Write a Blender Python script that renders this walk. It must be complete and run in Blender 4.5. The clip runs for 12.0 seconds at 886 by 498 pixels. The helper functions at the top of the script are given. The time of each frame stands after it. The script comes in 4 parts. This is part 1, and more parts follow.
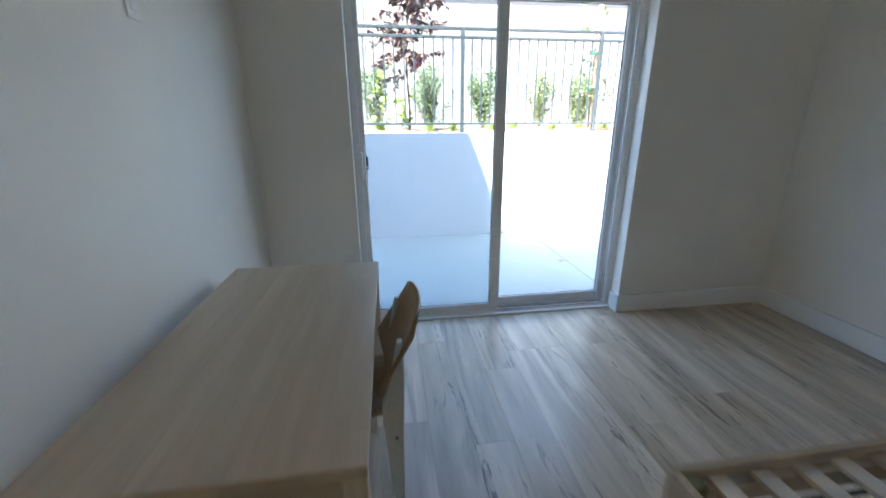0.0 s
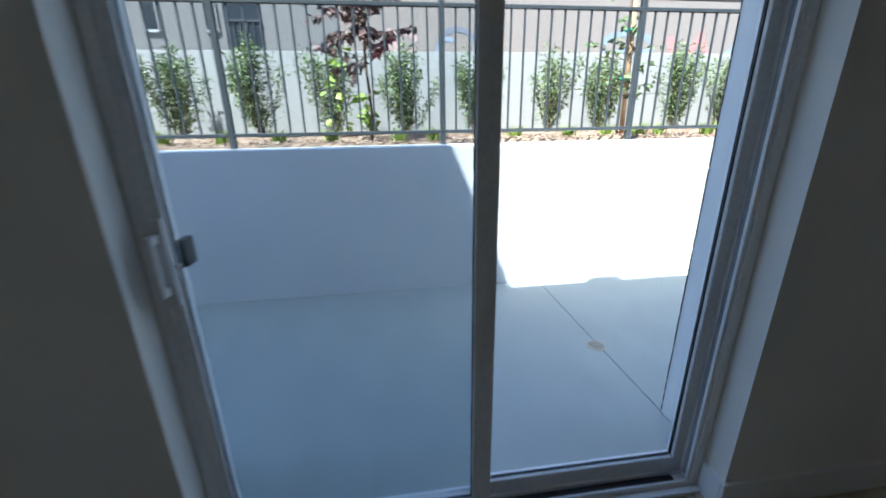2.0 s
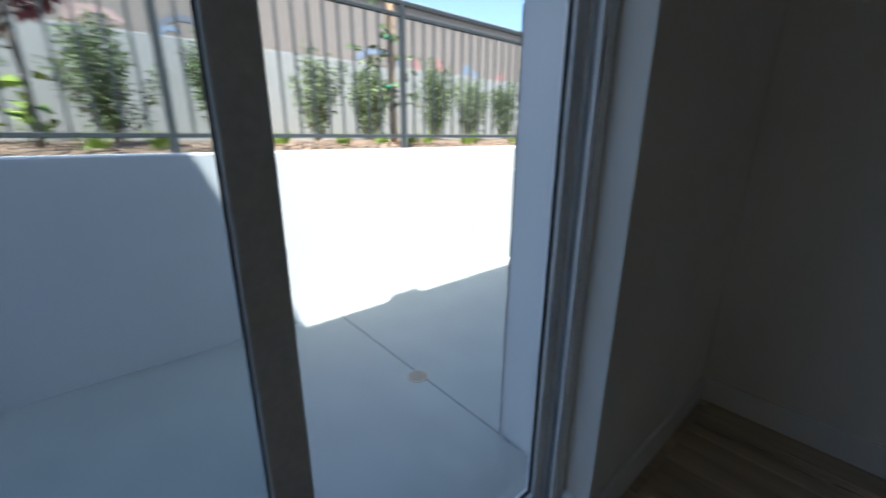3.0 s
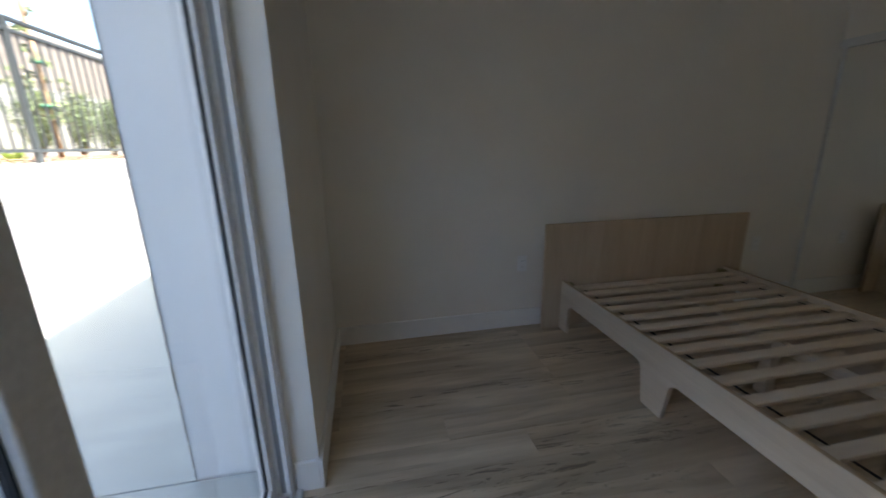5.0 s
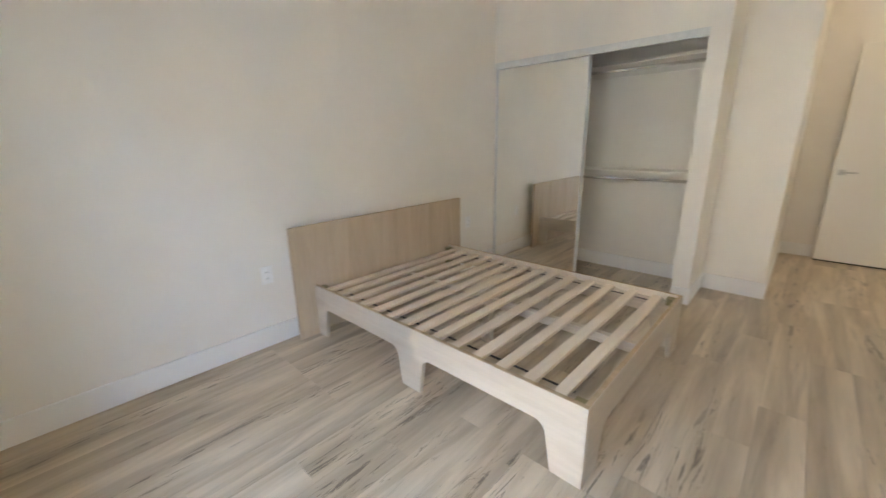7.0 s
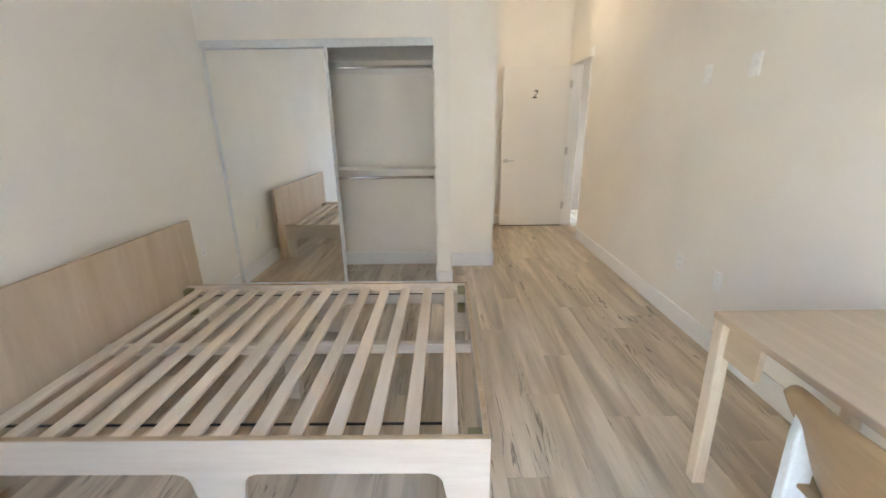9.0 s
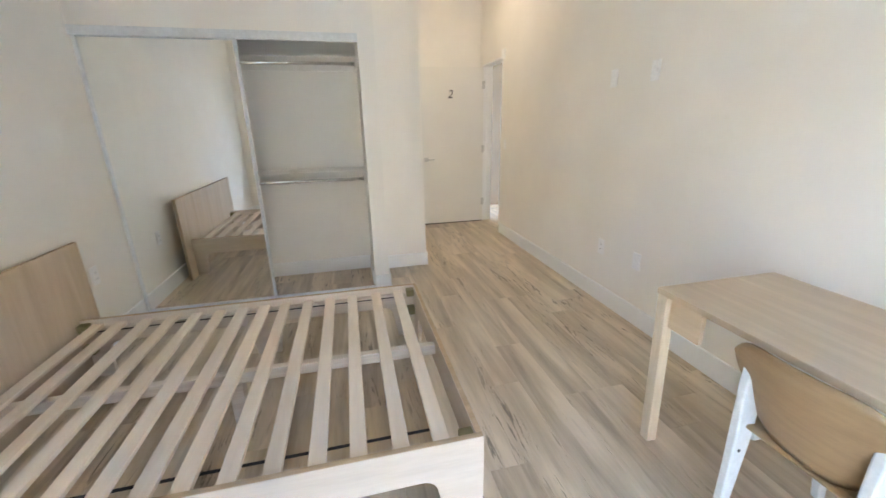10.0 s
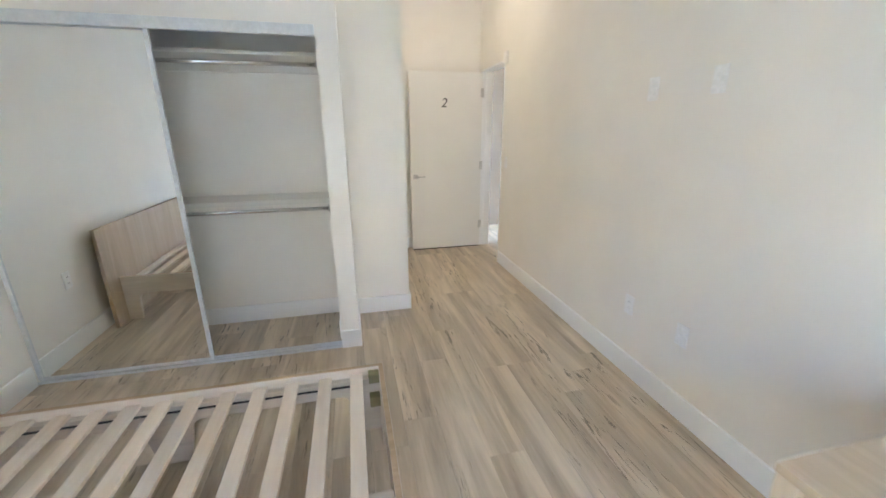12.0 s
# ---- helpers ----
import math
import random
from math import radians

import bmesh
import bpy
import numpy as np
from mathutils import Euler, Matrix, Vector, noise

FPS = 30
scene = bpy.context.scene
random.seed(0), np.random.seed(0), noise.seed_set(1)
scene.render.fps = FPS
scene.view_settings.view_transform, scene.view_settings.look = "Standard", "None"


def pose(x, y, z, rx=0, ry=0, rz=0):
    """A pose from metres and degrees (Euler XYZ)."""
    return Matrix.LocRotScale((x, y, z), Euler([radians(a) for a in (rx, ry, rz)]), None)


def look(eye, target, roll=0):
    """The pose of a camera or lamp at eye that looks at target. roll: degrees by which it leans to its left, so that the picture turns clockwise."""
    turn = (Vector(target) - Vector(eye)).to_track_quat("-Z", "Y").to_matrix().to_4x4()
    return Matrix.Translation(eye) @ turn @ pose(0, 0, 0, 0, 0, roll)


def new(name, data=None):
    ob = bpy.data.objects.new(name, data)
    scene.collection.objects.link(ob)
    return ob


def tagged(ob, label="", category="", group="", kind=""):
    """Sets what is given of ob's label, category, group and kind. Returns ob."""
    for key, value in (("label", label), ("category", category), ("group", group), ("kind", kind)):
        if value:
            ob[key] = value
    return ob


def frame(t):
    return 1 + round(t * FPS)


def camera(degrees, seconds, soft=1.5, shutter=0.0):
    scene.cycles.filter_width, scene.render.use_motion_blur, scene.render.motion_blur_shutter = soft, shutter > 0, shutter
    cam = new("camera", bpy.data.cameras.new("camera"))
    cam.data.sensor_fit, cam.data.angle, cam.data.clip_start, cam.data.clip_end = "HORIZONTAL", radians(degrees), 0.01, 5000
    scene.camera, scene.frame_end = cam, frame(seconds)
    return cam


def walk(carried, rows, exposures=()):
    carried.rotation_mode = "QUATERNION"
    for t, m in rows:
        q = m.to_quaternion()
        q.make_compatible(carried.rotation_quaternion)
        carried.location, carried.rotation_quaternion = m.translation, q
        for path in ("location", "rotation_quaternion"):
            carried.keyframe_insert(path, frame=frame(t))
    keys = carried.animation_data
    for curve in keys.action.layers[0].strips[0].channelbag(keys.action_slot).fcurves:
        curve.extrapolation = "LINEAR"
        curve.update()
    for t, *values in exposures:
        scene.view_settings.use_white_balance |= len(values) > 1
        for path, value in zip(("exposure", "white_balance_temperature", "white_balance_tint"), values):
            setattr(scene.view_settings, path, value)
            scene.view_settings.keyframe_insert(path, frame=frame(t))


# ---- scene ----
cam = camera(97.8, 12.0, 1.5, 0.5)
PATH = [
    (0.0, 0.746, -2.389, 1.315, 72.41, 0.33, -8.05),
    (0.5, 0.805, -2.022, 1.356, 72.04, 0.46, -6.52),
    (1.0, 0.933, -1.628, 1.377, 72.04, 0.57, -6.72),
    (1.5, 1.051, -1.284, 1.418, 71.76, 0.62, -6.71),
    (2.0, 1.198, -0.944, 1.435, 71.61, 0.87, -7.84),
    (2.5, 1.333, -0.661, 1.388, 72.73, 0.40, -20.02),
    (3.0, 1.321, -0.453, 1.355, 73.58, -0.25, -40.50),
    (5.0, 1.025, -0.249, 1.326, 75.03, 1.02, -101.57),
    (5.5, 1.026, -0.277, 1.316, 74.82, 1.31, -110.28),
    (6.0, 1.007, -0.293, 1.336, 74.43, 1.31, -118.55),
    (6.5, 1.034, -0.316, 1.358, 73.78, 1.06, -127.72),
    (7.0, 1.082, -0.386, 1.319, 74.16, 0.99, -137.13),
    (7.5, 1.188, -0.432, 1.332, 73.48, 0.67, -148.90),
    (9.5, 1.803, -0.573, 1.386, 72.40, 1.09, -187.46),
    (10.0, 1.882, -0.597, 1.385, 72.20, 1.09, -193.49),
    (10.5, 1.863, -0.645, 1.410, 72.28, 0.32, -196.02),
    (11.0, 1.737, -0.780, 1.463, 72.59, 0.14, -195.85),
    (11.5, 1.650, -1.042, 1.460, 73.04, 0.27, -195.30),
    (12.0, 1.604, -1.308, 1.472, 72.88, 0.22, -193.33),
]
EXPOSURES = [(0.0, 4.15, 5950, 6), (0.7, 3.65, 5900, 6), (1.5, 2.88, 5700, 5), (2.2, 2.42, 5700, 5), (3.0, 2.02, 5950, 7), (5.0, 3.25, 6850, 11), (5.5, 4.08, 7250, 12), (6.0, 4.98, 7500, 13), (6.5, 5.42, 7500, 13), (7.5, 5.72, 7200, 12), (9.5, 5.9, 6850, 12), (10.5, 5.93, 6650, 11), (12.0, 5.98, 6250, 10)]
walk(cam, [(t, pose(*p)) for t, *p in PATH], EXPOSURES)

# ---- light ----
scene.cycles.max_bounces, scene.cycles.diffuse_bounces, scene.cycles.glossy_bounces = 14, 12, 6
SUN_WAY = Vector((0.42, 0.40, -1.0)).normalized()
world = bpy.data.worlds.new("daylight")
scene.world = world
world.use_nodes = True
sky = world.node_tree.nodes.new("ShaderNodeTexSky")
sky.sky_type = "NISHITA"
sky.sun_disc = False
sky.sun_elevation = radians(60)
sky.sun_rotation = radians(226)
world.node_tree.links.new(sky.outputs[0], world.node_tree.nodes["Background"].inputs[0])
world.node_tree.nodes["Background"].inputs[1].default_value = 0.085

sun = new("sun", bpy.data.lights.new("sun", "SUN"))
sun.data.energy, sun.data.angle, sun.data.color = 3.35, radians(0.55), (1.0, 0.95, 0.87)
sun.matrix_basis = look(-SUN_WAY * 20, (0, 0, 0))

# recessed ceiling lamp of the entry; the hall's is added, unseen, to brighten it
LAMPS = [(0.62, -5.0, 0.05), (-0.8, -5.7, 0.018)]
for lx, ly, watt in LAMPS:
    spot = new("ceiling_lamp_light", bpy.data.lights.new("ceiling_lamp_light", "AREA"))
    spot.data.shape, spot.data.size, spot.data.energy = "DISK", 0.14, watt
    spot.data.color = (1.0, 0.83, 0.62)
    spot.matrix_basis = look((lx, ly, 3.026), (lx, ly + 0.001, 0))


# ---- materials ----
def shader(name):
    m = bpy.data.materials.new(name)
    m.use_nodes = True
    return m, m.node_tree, m.node_tree.nodes["Principled BSDF"]


def link(tree, a, b):
    tree.links.new(a, b)


def coords(tree, scale, world_space=False):
    tc = tree.nodes.new("ShaderNodeTexCoord")
    mp = tree.nodes.new("ShaderNodeMapping")
    mp.inputs["Scale"].default_value = scale
    if world_space:
        geo = tree.nodes.new("ShaderNodeNewGeometry")
        link(tree, geo.outputs["Position"], mp.inputs[0])
    else:
        link(tree, tc.outputs["Object"], mp.inputs[0])
    return mp


def noisy(tree, vec, scale, detail=4, rough=0.55, distort=0.0):
    n = tree.nodes.new("ShaderNodeTexNoise")
    n.inputs["Scale"].default_value, n.inputs["Detail"].default_value = scale, detail
    n.inputs["Roughness"].default_value, n.inputs["Distortion"].default_value = rough, distort
    link(tree, vec, n.inputs["Vector"])
    return n


def ramp(tree, fac, stops):
    r = tree.nodes.new("ShaderNodeValToRGB")
    while len(r.color_ramp.elements) < len(stops):
        r.color_ramp.elements.new(0.5)
    for e, (pos, col) in zip(r.color_ramp.elements, stops):
        e.position, e.color = pos, (*col, 1)
    link(tree, fac, r.inputs[0])
    return r


def mixed(tree, fac, a, b, mode="MIX"):
    n = tree.nodes.new("ShaderNodeMix")
    n.data_type, n.blend_type = "RGBA", mode
    for sock, v in ((n.inputs[0], fac), (n.inputs[6], a), (n.inputs[7], b)):
        if isinstance(v, (int, float)):
            sock.default_value = v
        elif isinstance(v, tuple):
            sock.default_value = (*v, 1)
        else:
            link(tree, v, sock)
    return n.outputs[2]


def bumped(tree, bsdf, height, strength, distance):
    b = tree.nodes.new("ShaderNodeBump")
    b.inputs["Strength"].default_value, b.inputs["Distance"].default_value = strength, distance
    link(tree, height, b.inputs["Height"])
    link(tree, b.outputs[0], bsdf.inputs["Normal"])


def painted(name, col, rough=0.6, grain=180, relief=0.12, spread=0.04, blotch=1.3):
    """Paint or render: faint blotches, fine relief."""
    m, tr, bs = shader(name)
    vec = coords(tr, (1, 1, 1), True).outputs[0]
    big = noisy(tr, vec, blotch, 3)
    lo = tuple(c * (1 - spread) for c in col)
    hi = tuple(min(1, c * (1 + spread)) for c in col)
    c = ramp(tr, big.outputs[0], [(0.3, lo), (0.7, hi)])
    link(tr, c.outputs[0], bs.inputs["Base Color"])
    fine = noisy(tr, vec, grain, 3)
    bumped(tr, bs, fine.outputs[0], relief, 0.002)
    rr = tr.nodes.new("ShaderNodeMapRange")
    rr.inputs[3].default_value, rr.inputs[4].default_value = rough - 0.06, rough + 0.06
    link(tr, noisy(tr, vec, 7, 3).outputs[0], rr.inputs[0])
    link(tr, rr.outputs[0], bs.inputs["Roughness"])
    return m


def wooden(name, dark, mid, light, axis, rough=0.5, fine=1.0, streak=0.35, knots=False, spread=0.065):
    """Wood whose grain runs along the axis; every piece has its own cut of it."""
    m, tr, bs = shader(name)
    tc = tr.nodes.new("ShaderNodeNewGeometry")
    info = tr.nodes.new("ShaderNodeObjectInfo")
    shift = tr.nodes.new("ShaderNodeVectorMath")
    shift.operation = "MULTIPLY_ADD"
    comb = tr.nodes.new("ShaderNodeCombineXYZ")
    for i in range(3):
        link(tr, info.outputs["Random"], comb.inputs[i])
    link(tr, comb.outputs[0], shift.inputs[0])
    shift.inputs[1].default_value = (37, 53, 29)
    link(tr, tc.outputs["Position"], shift.inputs[2])
    sc = [9.0 * fine] * 3
    sc["xyz".index(axis)] = 0.9 * fine
    mp = tr.nodes.new("ShaderNodeMapping")
    mp.inputs["Scale"].default_value = sc
    link(tr, shift.outputs[0], mp.inputs[0])
    n1 = noisy(tr, mp.outputs[0], 1.3, 5, 0.6, 0.6)
    n2 = noisy(tr, mp.outputs[0], 9.0, 4, 0.65, 0.3)
    body = ramp(tr, n1.outputs[0], [(0.32, dark), (0.5, mid), (0.67, light)])
    lines = ramp(tr, n2.outputs[0], [(0.35, tuple(c * 0.78 for c in mid)), (0.6, light)])
    col = mixed(tr, streak, body.outputs[0], lines.outputs[0])
    if knots:
        broad = noisy(tr, mp.outputs[0], 0.75, 3, 0.5, 0.8)
        wash = ramp(tr, broad.outputs[0], [(0.36, tuple(c * 0.66 for c in mid)), (0.5, mid), (0.62, tuple(min(1, c * 1.1) for c in light))])
        col = mixed(tr, 0.5, col, wash.outputs[0])
        place = noisy(tr, mp.outputs[0], 0.6, 2, 0.5, 0.4)
        where = ramp(tr, place.outputs[0], [(0.50, (0, 0, 0)), (0.58, (1, 1, 1))])
        n4 = noisy(tr, mp.outputs[0], 2.6, 6, 0.72, 2.4)
        split = ramp(tr, n4.outputs[0], [(0.56, (0, 0, 0)), (0.61, (0.8, 0.8, 0.8))])
        crack = mixed(tr, 1.0, split.outputs[0], where.outputs[0], "MULTIPLY")
        col = mixed(tr, crack, col, tuple(c * 0.42 for c in dark))
        n3 = noisy(tr, mp.outputs[0], 0.85, 5, 0.6, 1.2)
        bs.inputs["Specular IOR Level"].default_value = 0.7
        cloud = ramp(tr, n3.outputs[0], [(0.58, (0, 0, 0)), (0.70, (0.5, 0.5, 0.5))])
        col = mixed(tr, cloud.outputs[0], col, tuple(c * 0.75 for c in dark))
    tone = tr.nodes.new("ShaderNodeMapRange")
    tone.inputs[3].default_value, tone.inputs[4].default_value = 1 - spread, 1 + spread
    link(tr, info.outputs["Random"], tone.inputs[0])
    hsv = tr.nodes.new("ShaderNodeHueSaturation")
    link(tr, tone.outputs[0], hsv.inputs["Value"])
    link(tr, col, hsv.inputs["Color"])
    link(tr, hsv.outputs[0], bs.inputs["Base Color"])
    rr = tr.nodes.new("ShaderNodeMapRange")
    rr.inputs[3].default_value, rr.inputs[4].default_value = rough - 0.08, rough + 0.1
    link(tr, n2.outputs[0], rr.inputs[0])
    link(tr, rr.outputs[0], bs.inputs["Roughness"])
    bumped(tr, bs, n2.outputs[0], 0.12, 0.0015)
    return m


def plain(name, col, rough=0.5, metal=0.0, grain=60, relief=0.03):
    m, tr, bs = shader(name)
    vec = coords(tr, (1, 1, 1)).outputs[0]
    n = noisy(tr, vec, grain, 3)
    c = ramp(tr, n.outputs[0], [(0.3, tuple(v * 0.93 for v in col)), (0.7, tuple(min(1, v * 1.05) for v in col))])
    link(tr, c.outputs[0], bs.inputs["Base Color"])
    bs.inputs["Roughness"].default_value, bs.inputs["Metallic"].default_value = rough, metal
    bumped(tr, bs, n.outputs[0], relief, 0.001)
    return m


def leafy(name, dark, light):
    m, tr, bs = shader(name)
    geo = tr.nodes.new("ShaderNodeNewGeometry")
    c = ramp(tr, geo.outputs["Random Per Island"], [(0.0, dark), (0.6, light), (1.0, tuple(v * 1.25 for v in light))])
    link(tr, c.outputs[0], bs.inputs["Base Color"])
    bs.inputs["Roughness"].default_value = 0.45
    bs.inputs["Transmission Weight"].default_value = 0.0
    return m


WALL = painted("wall_paint", (0.866, 0.836, 0.78), 0.62)
CEIL = painted("ceiling_paint", (0.868, 0.845, 0.80), 0.8)
TRIM = painted("trim_paint", (0.88, 0.88, 0.87), 0.38, 60, 0.03, 0.02)
DOOR = painted("door_paint", (0.82, 0.80, 0.75), 0.42, 90, 0.05, 0.02)
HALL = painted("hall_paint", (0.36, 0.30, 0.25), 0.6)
SHELF = painted("shelf_paint", (0.80, 0.78, 0.73), 0.45, 60, 0.03, 0.02)
PLANK = wooden("vinyl_plank_oak", (0.315, 0.235, 0.155), (0.545, 0.435, 0.305), (0.72, 0.605, 0.46), "y", 0.30, 0.85, 0.2, True, 0.03)
JOINT = plain("floor_joint", (0.06, 0.05, 0.04), 0.8)
BIRCH = wooden("birch_panel_x", (0.60, 0.50, 0.395), (0.65, 0.555, 0.45), (0.70, 0.61, 0.505), "x", 0.5, 0.8, 0.2)
BIRCH_Y = wooden("birch_panel_y", (0.58, 0.475, 0.365), (0.63, 0.53, 0.415), (0.68, 0.585, 0.47), "y", 0.5, 0.8, 0.2)
BIRCH_Z = wooden("birch_panel_z", (0.55, 0.42, 0.285), (0.62, 0.485, 0.345), (0.67, 0.54, 0.395), "z", 0.5, 0.8, 0.2)
PINE = wooden("pine_slat", (0.70, 0.575, 0.435), (0.755, 0.635, 0.50), (0.80, 0.69, 0.56), "y", 0.6, 0.8, 0.15)
PINE_X = wooden("pine_beam", (0.58, 0.475, 0.37), (0.66, 0.56, 0.45), (0.72, 0.63, 0.52), "x", 0.6, 1.4, 0.3)
EDGE = wooden("ply_edge", (0.40, 0.28, 0.17), (0.50, 0.36, 0.22), (0.58, 0.43, 0.28), "x", 0.55, 2.0, 0.4)
DESK = wooden("desk_wood", (0.53, 0.405, 0.27), (0.59, 0.46, 0.315), (0.65, 0.52, 0.37), "y", 0.36, 0.9, 0.12, False, 0.02)
DESK_X = wooden("desk_wood_x", (0.46, 0.34, 0.22), (0.56, 0.43, 0.29), (0.64, 0.51, 0.36), "x", 0.42, 0.8, 0.35)
DESK_Z = wooden("desk_leg_wood", (0.55, 0.43, 0.30), (0.64, 0.52, 0.37), (0.70, 0.58, 0.43), "z", 0.45, 1.0, 0.3)
PLY = wooden("chair_ply", (0.28, 0.18, 0.09), (0.335, 0.22, 0.115), (0.38, 0.26, 0.14), "y", 0.4, 0.9, 0.3)
CHAIR_WHITE = plain("chair_white_lacquer", (0.66, 0.69, 0.70), 0.35)
VINYL = plain("door_vinyl", (0.85, 0.85, 0.85), 0.38)
# darker copy of the door vinyl, for shade in the jamb grooves
GROOVE = plain("shaded_vinyl", (0.30, 0.31, 0.32), 0.5)
# gaskets and screw caps, also strips that stand for shade in gaps
SEAL_SHADE = plain("black_gasket_and_shade", (0.03, 0.032, 0.035), 0.6)
BEAD = plain("corner_bead_metal", (0.09, 0.085, 0.08), 0.6)
BLACK = plain("black_plastic", (0.02, 0.024, 0.028), 0.35)
STRAP = plain("black_webbing", (0.018, 0.018, 0.02), 0.8)
CHROME = plain("chrome", (0.80, 0.80, 0.80), 0.12, 1.0)
STEEL = plain("brushed_nickel", (0.62, 0.61, 0.58), 0.3, 1.0)
ALU = plain("white_aluminium", (0.72, 0.74, 0.75), 0.4, 0.0, 40, 0.0)
PLATE = plain("plate_plastic", (0.9, 0.9, 0.89), 0.35)
SLOT = plain("socket_slot", (0.10, 0.10, 0.10), 0.5)
INK = plain("black_numeral", (0.015, 0.015, 0.015), 0.5)
BLOCK = plain("corner_block", (0.26, 0.22, 0.10), 0.6)
CONCRETE = painted("patio_concrete", (0.355, 0.385, 0.372), 0.72, 55, 0.25, 0.05, 3.5)
STUCCO = painted("white_stucco", (0.675, 0.69, 0.70), 0.85, 32, 0.2, 0.04)
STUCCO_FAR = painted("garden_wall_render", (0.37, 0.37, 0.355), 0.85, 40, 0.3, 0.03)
BEIGE = painted("beige_render", (0.255, 0.215, 0.185), 0.85, 30, 0.3, 0.07, 0.5)
GREY_R = painted("grey_render", (0.175, 0.165, 0.155), 0.85, 30, 0.3, 0.05, 0.6)
ROOF = plain("roof_edge", (0.30, 0.27, 0.25), 0.8)
FENCE = plain("fence_grey_paint", (0.045, 0.053, 0.057), 0.55)
SOIL = painted("mulch_soil", (0.27, 0.19, 0.13), 0.95, 60, 0.9, 0.35, 9)
GROUND = painted("gravel_ground", (0.30, 0.27, 0.23), 0.95, 20, 0.5, 0.2, 3)
CHIP = leafy("mulch_chips", (0.15, 0.095, 0.06), (0.30, 0.205, 0.135))
LEAF = leafy("shrub_leaf", (0.05, 0.085, 0.03), (0.18, 0.235, 0.10))
LIME = leafy("lime_leaf", (0.15, 0.23, 0.035), (0.31, 0.42, 0.085))
PLUM = leafy("plum_leaf", (0.06, 0.032, 0.028), (0.17, 0.10, 0.085))
RED = leafy("red_leaf", (0.20, 0.05, 0.065), (0.36, 0.13, 0.15))
BARK = wooden("bark", (0.07, 0.045, 0.03), (0.13, 0.085, 0.055), (0.2, 0.14, 0.1), "z", 0.9, 3)
STAKE = wooden("stake_wood", (0.34, 0.20, 0.10), (0.48, 0.30, 0.16), (0.58, 0.40, 0.24), "z", 0.8, 2)
TIE = plain("green_tie", (0.02, 0.28, 0.16), 0.5)
CAST = plain("drain_metal", (0.42, 0.38, 0.30), 0.5, 0.5)
DARK = plain("dark_window_glass", (0.03, 0.035, 0.04), 0.12)
SPRAY_BLUE = plain("spray_blue", (0.24, 0.29, 0.36), 0.7)
SPRAY_RED = plain("spray_red", (0.46, 0.22, 0.20), 0.7)
SPRAY_PINK = plain("spray_pink", (0.48, 0.33, 0.29), 0.7)
SPRAY_DARK = plain("spray_dark", (0.17, 0.18, 0.21), 0.7)

MIRROR, _t, _b = shader("mirror_silver")
_b.inputs["Base Color"].default_value = (0.94, 0.955, 0.945, 1)
_b.inputs["Metallic"].default_value, _b.inputs["Roughness"].default_value = 1.0, 0.015


def glazed(name, clear):
    m, tr, _ = shader(name)
    see = tr.nodes.new("ShaderNodeBsdfTransparent")
    see.inputs[0].default_value = (*clear, 1)
    shine = tr.nodes.new("ShaderNodeBsdfGlossy")
    shine.inputs["Roughness"].default_value = 0.01
    face = tr.nodes.new("ShaderNodeLayerWeight")
    face.inputs["Blend"].default_value = 0.5
    steep = tr.nodes.new("ShaderNodeMath")
    steep.operation = "POWER"
    steep.inputs[1].default_value = 4.0
    link(tr, face.outputs["Facing"], steep.inputs[0])
    amount = tr.nodes.new("ShaderNodeMapRange")
    amount.inputs[3].default_value, amount.inputs[4].default_value = 0.03, 0.6
    link(tr, steep.outputs[0], amount.inputs[0])
    both = tr.nodes.new("ShaderNodeMixShader")
    link(tr, amount.outputs[0], both.inputs[0])
    link(tr, see.outputs[0], both.inputs[1])
    link(tr, shine.outputs[0], both.inputs[2])
    link(tr, both.outputs[0], tr.nodes["Material Output"].inputs[0])
    return m


GLASS = glazed("clear_glass", (0.965, 0.975, 0.975))
# sliding pane: more tinted than the fixed one
GLASS_DULL = glazed("dimmer_glass", (0.80, 0.835, 0.85))
GLOW, _t, _b = shader("lamp_diffuser")
_b.inputs["Emission Color"].default_value = (1.0, 0.85, 0.66, 1)
_b.inputs["Emission Strength"].default_value = 0.8


# ---- mesh helpers ----
def box(bm, x0, x1, y0, y1, z0, z1, bevel=0.0, seg=2):
    made = bmesh.ops.create_cube(bm, size=1)["verts"]
    for v in made:
        v.co = Vector(((x0 + x1) / 2 + v.co.x * (x1 - x0), (y0 + y1) / 2 + v.co.y * (y1 - y0), (z0 + z1) / 2 + v.co.z * (z1 - z0)))
    if bevel:
        edges = list({e for v in made for e in v.link_edges})
        bmesh.ops.bevel(bm, geom=edges, offset=bevel, segments=seg, affect="EDGES", profile=0.5)
    return bm


def cuboid(x0, x1, y0, y1, z0, z1, bevel=0.0, seg=2):
    return box(bmesh.new(), x0, x1, y0, y1, z0, z1, bevel, seg)


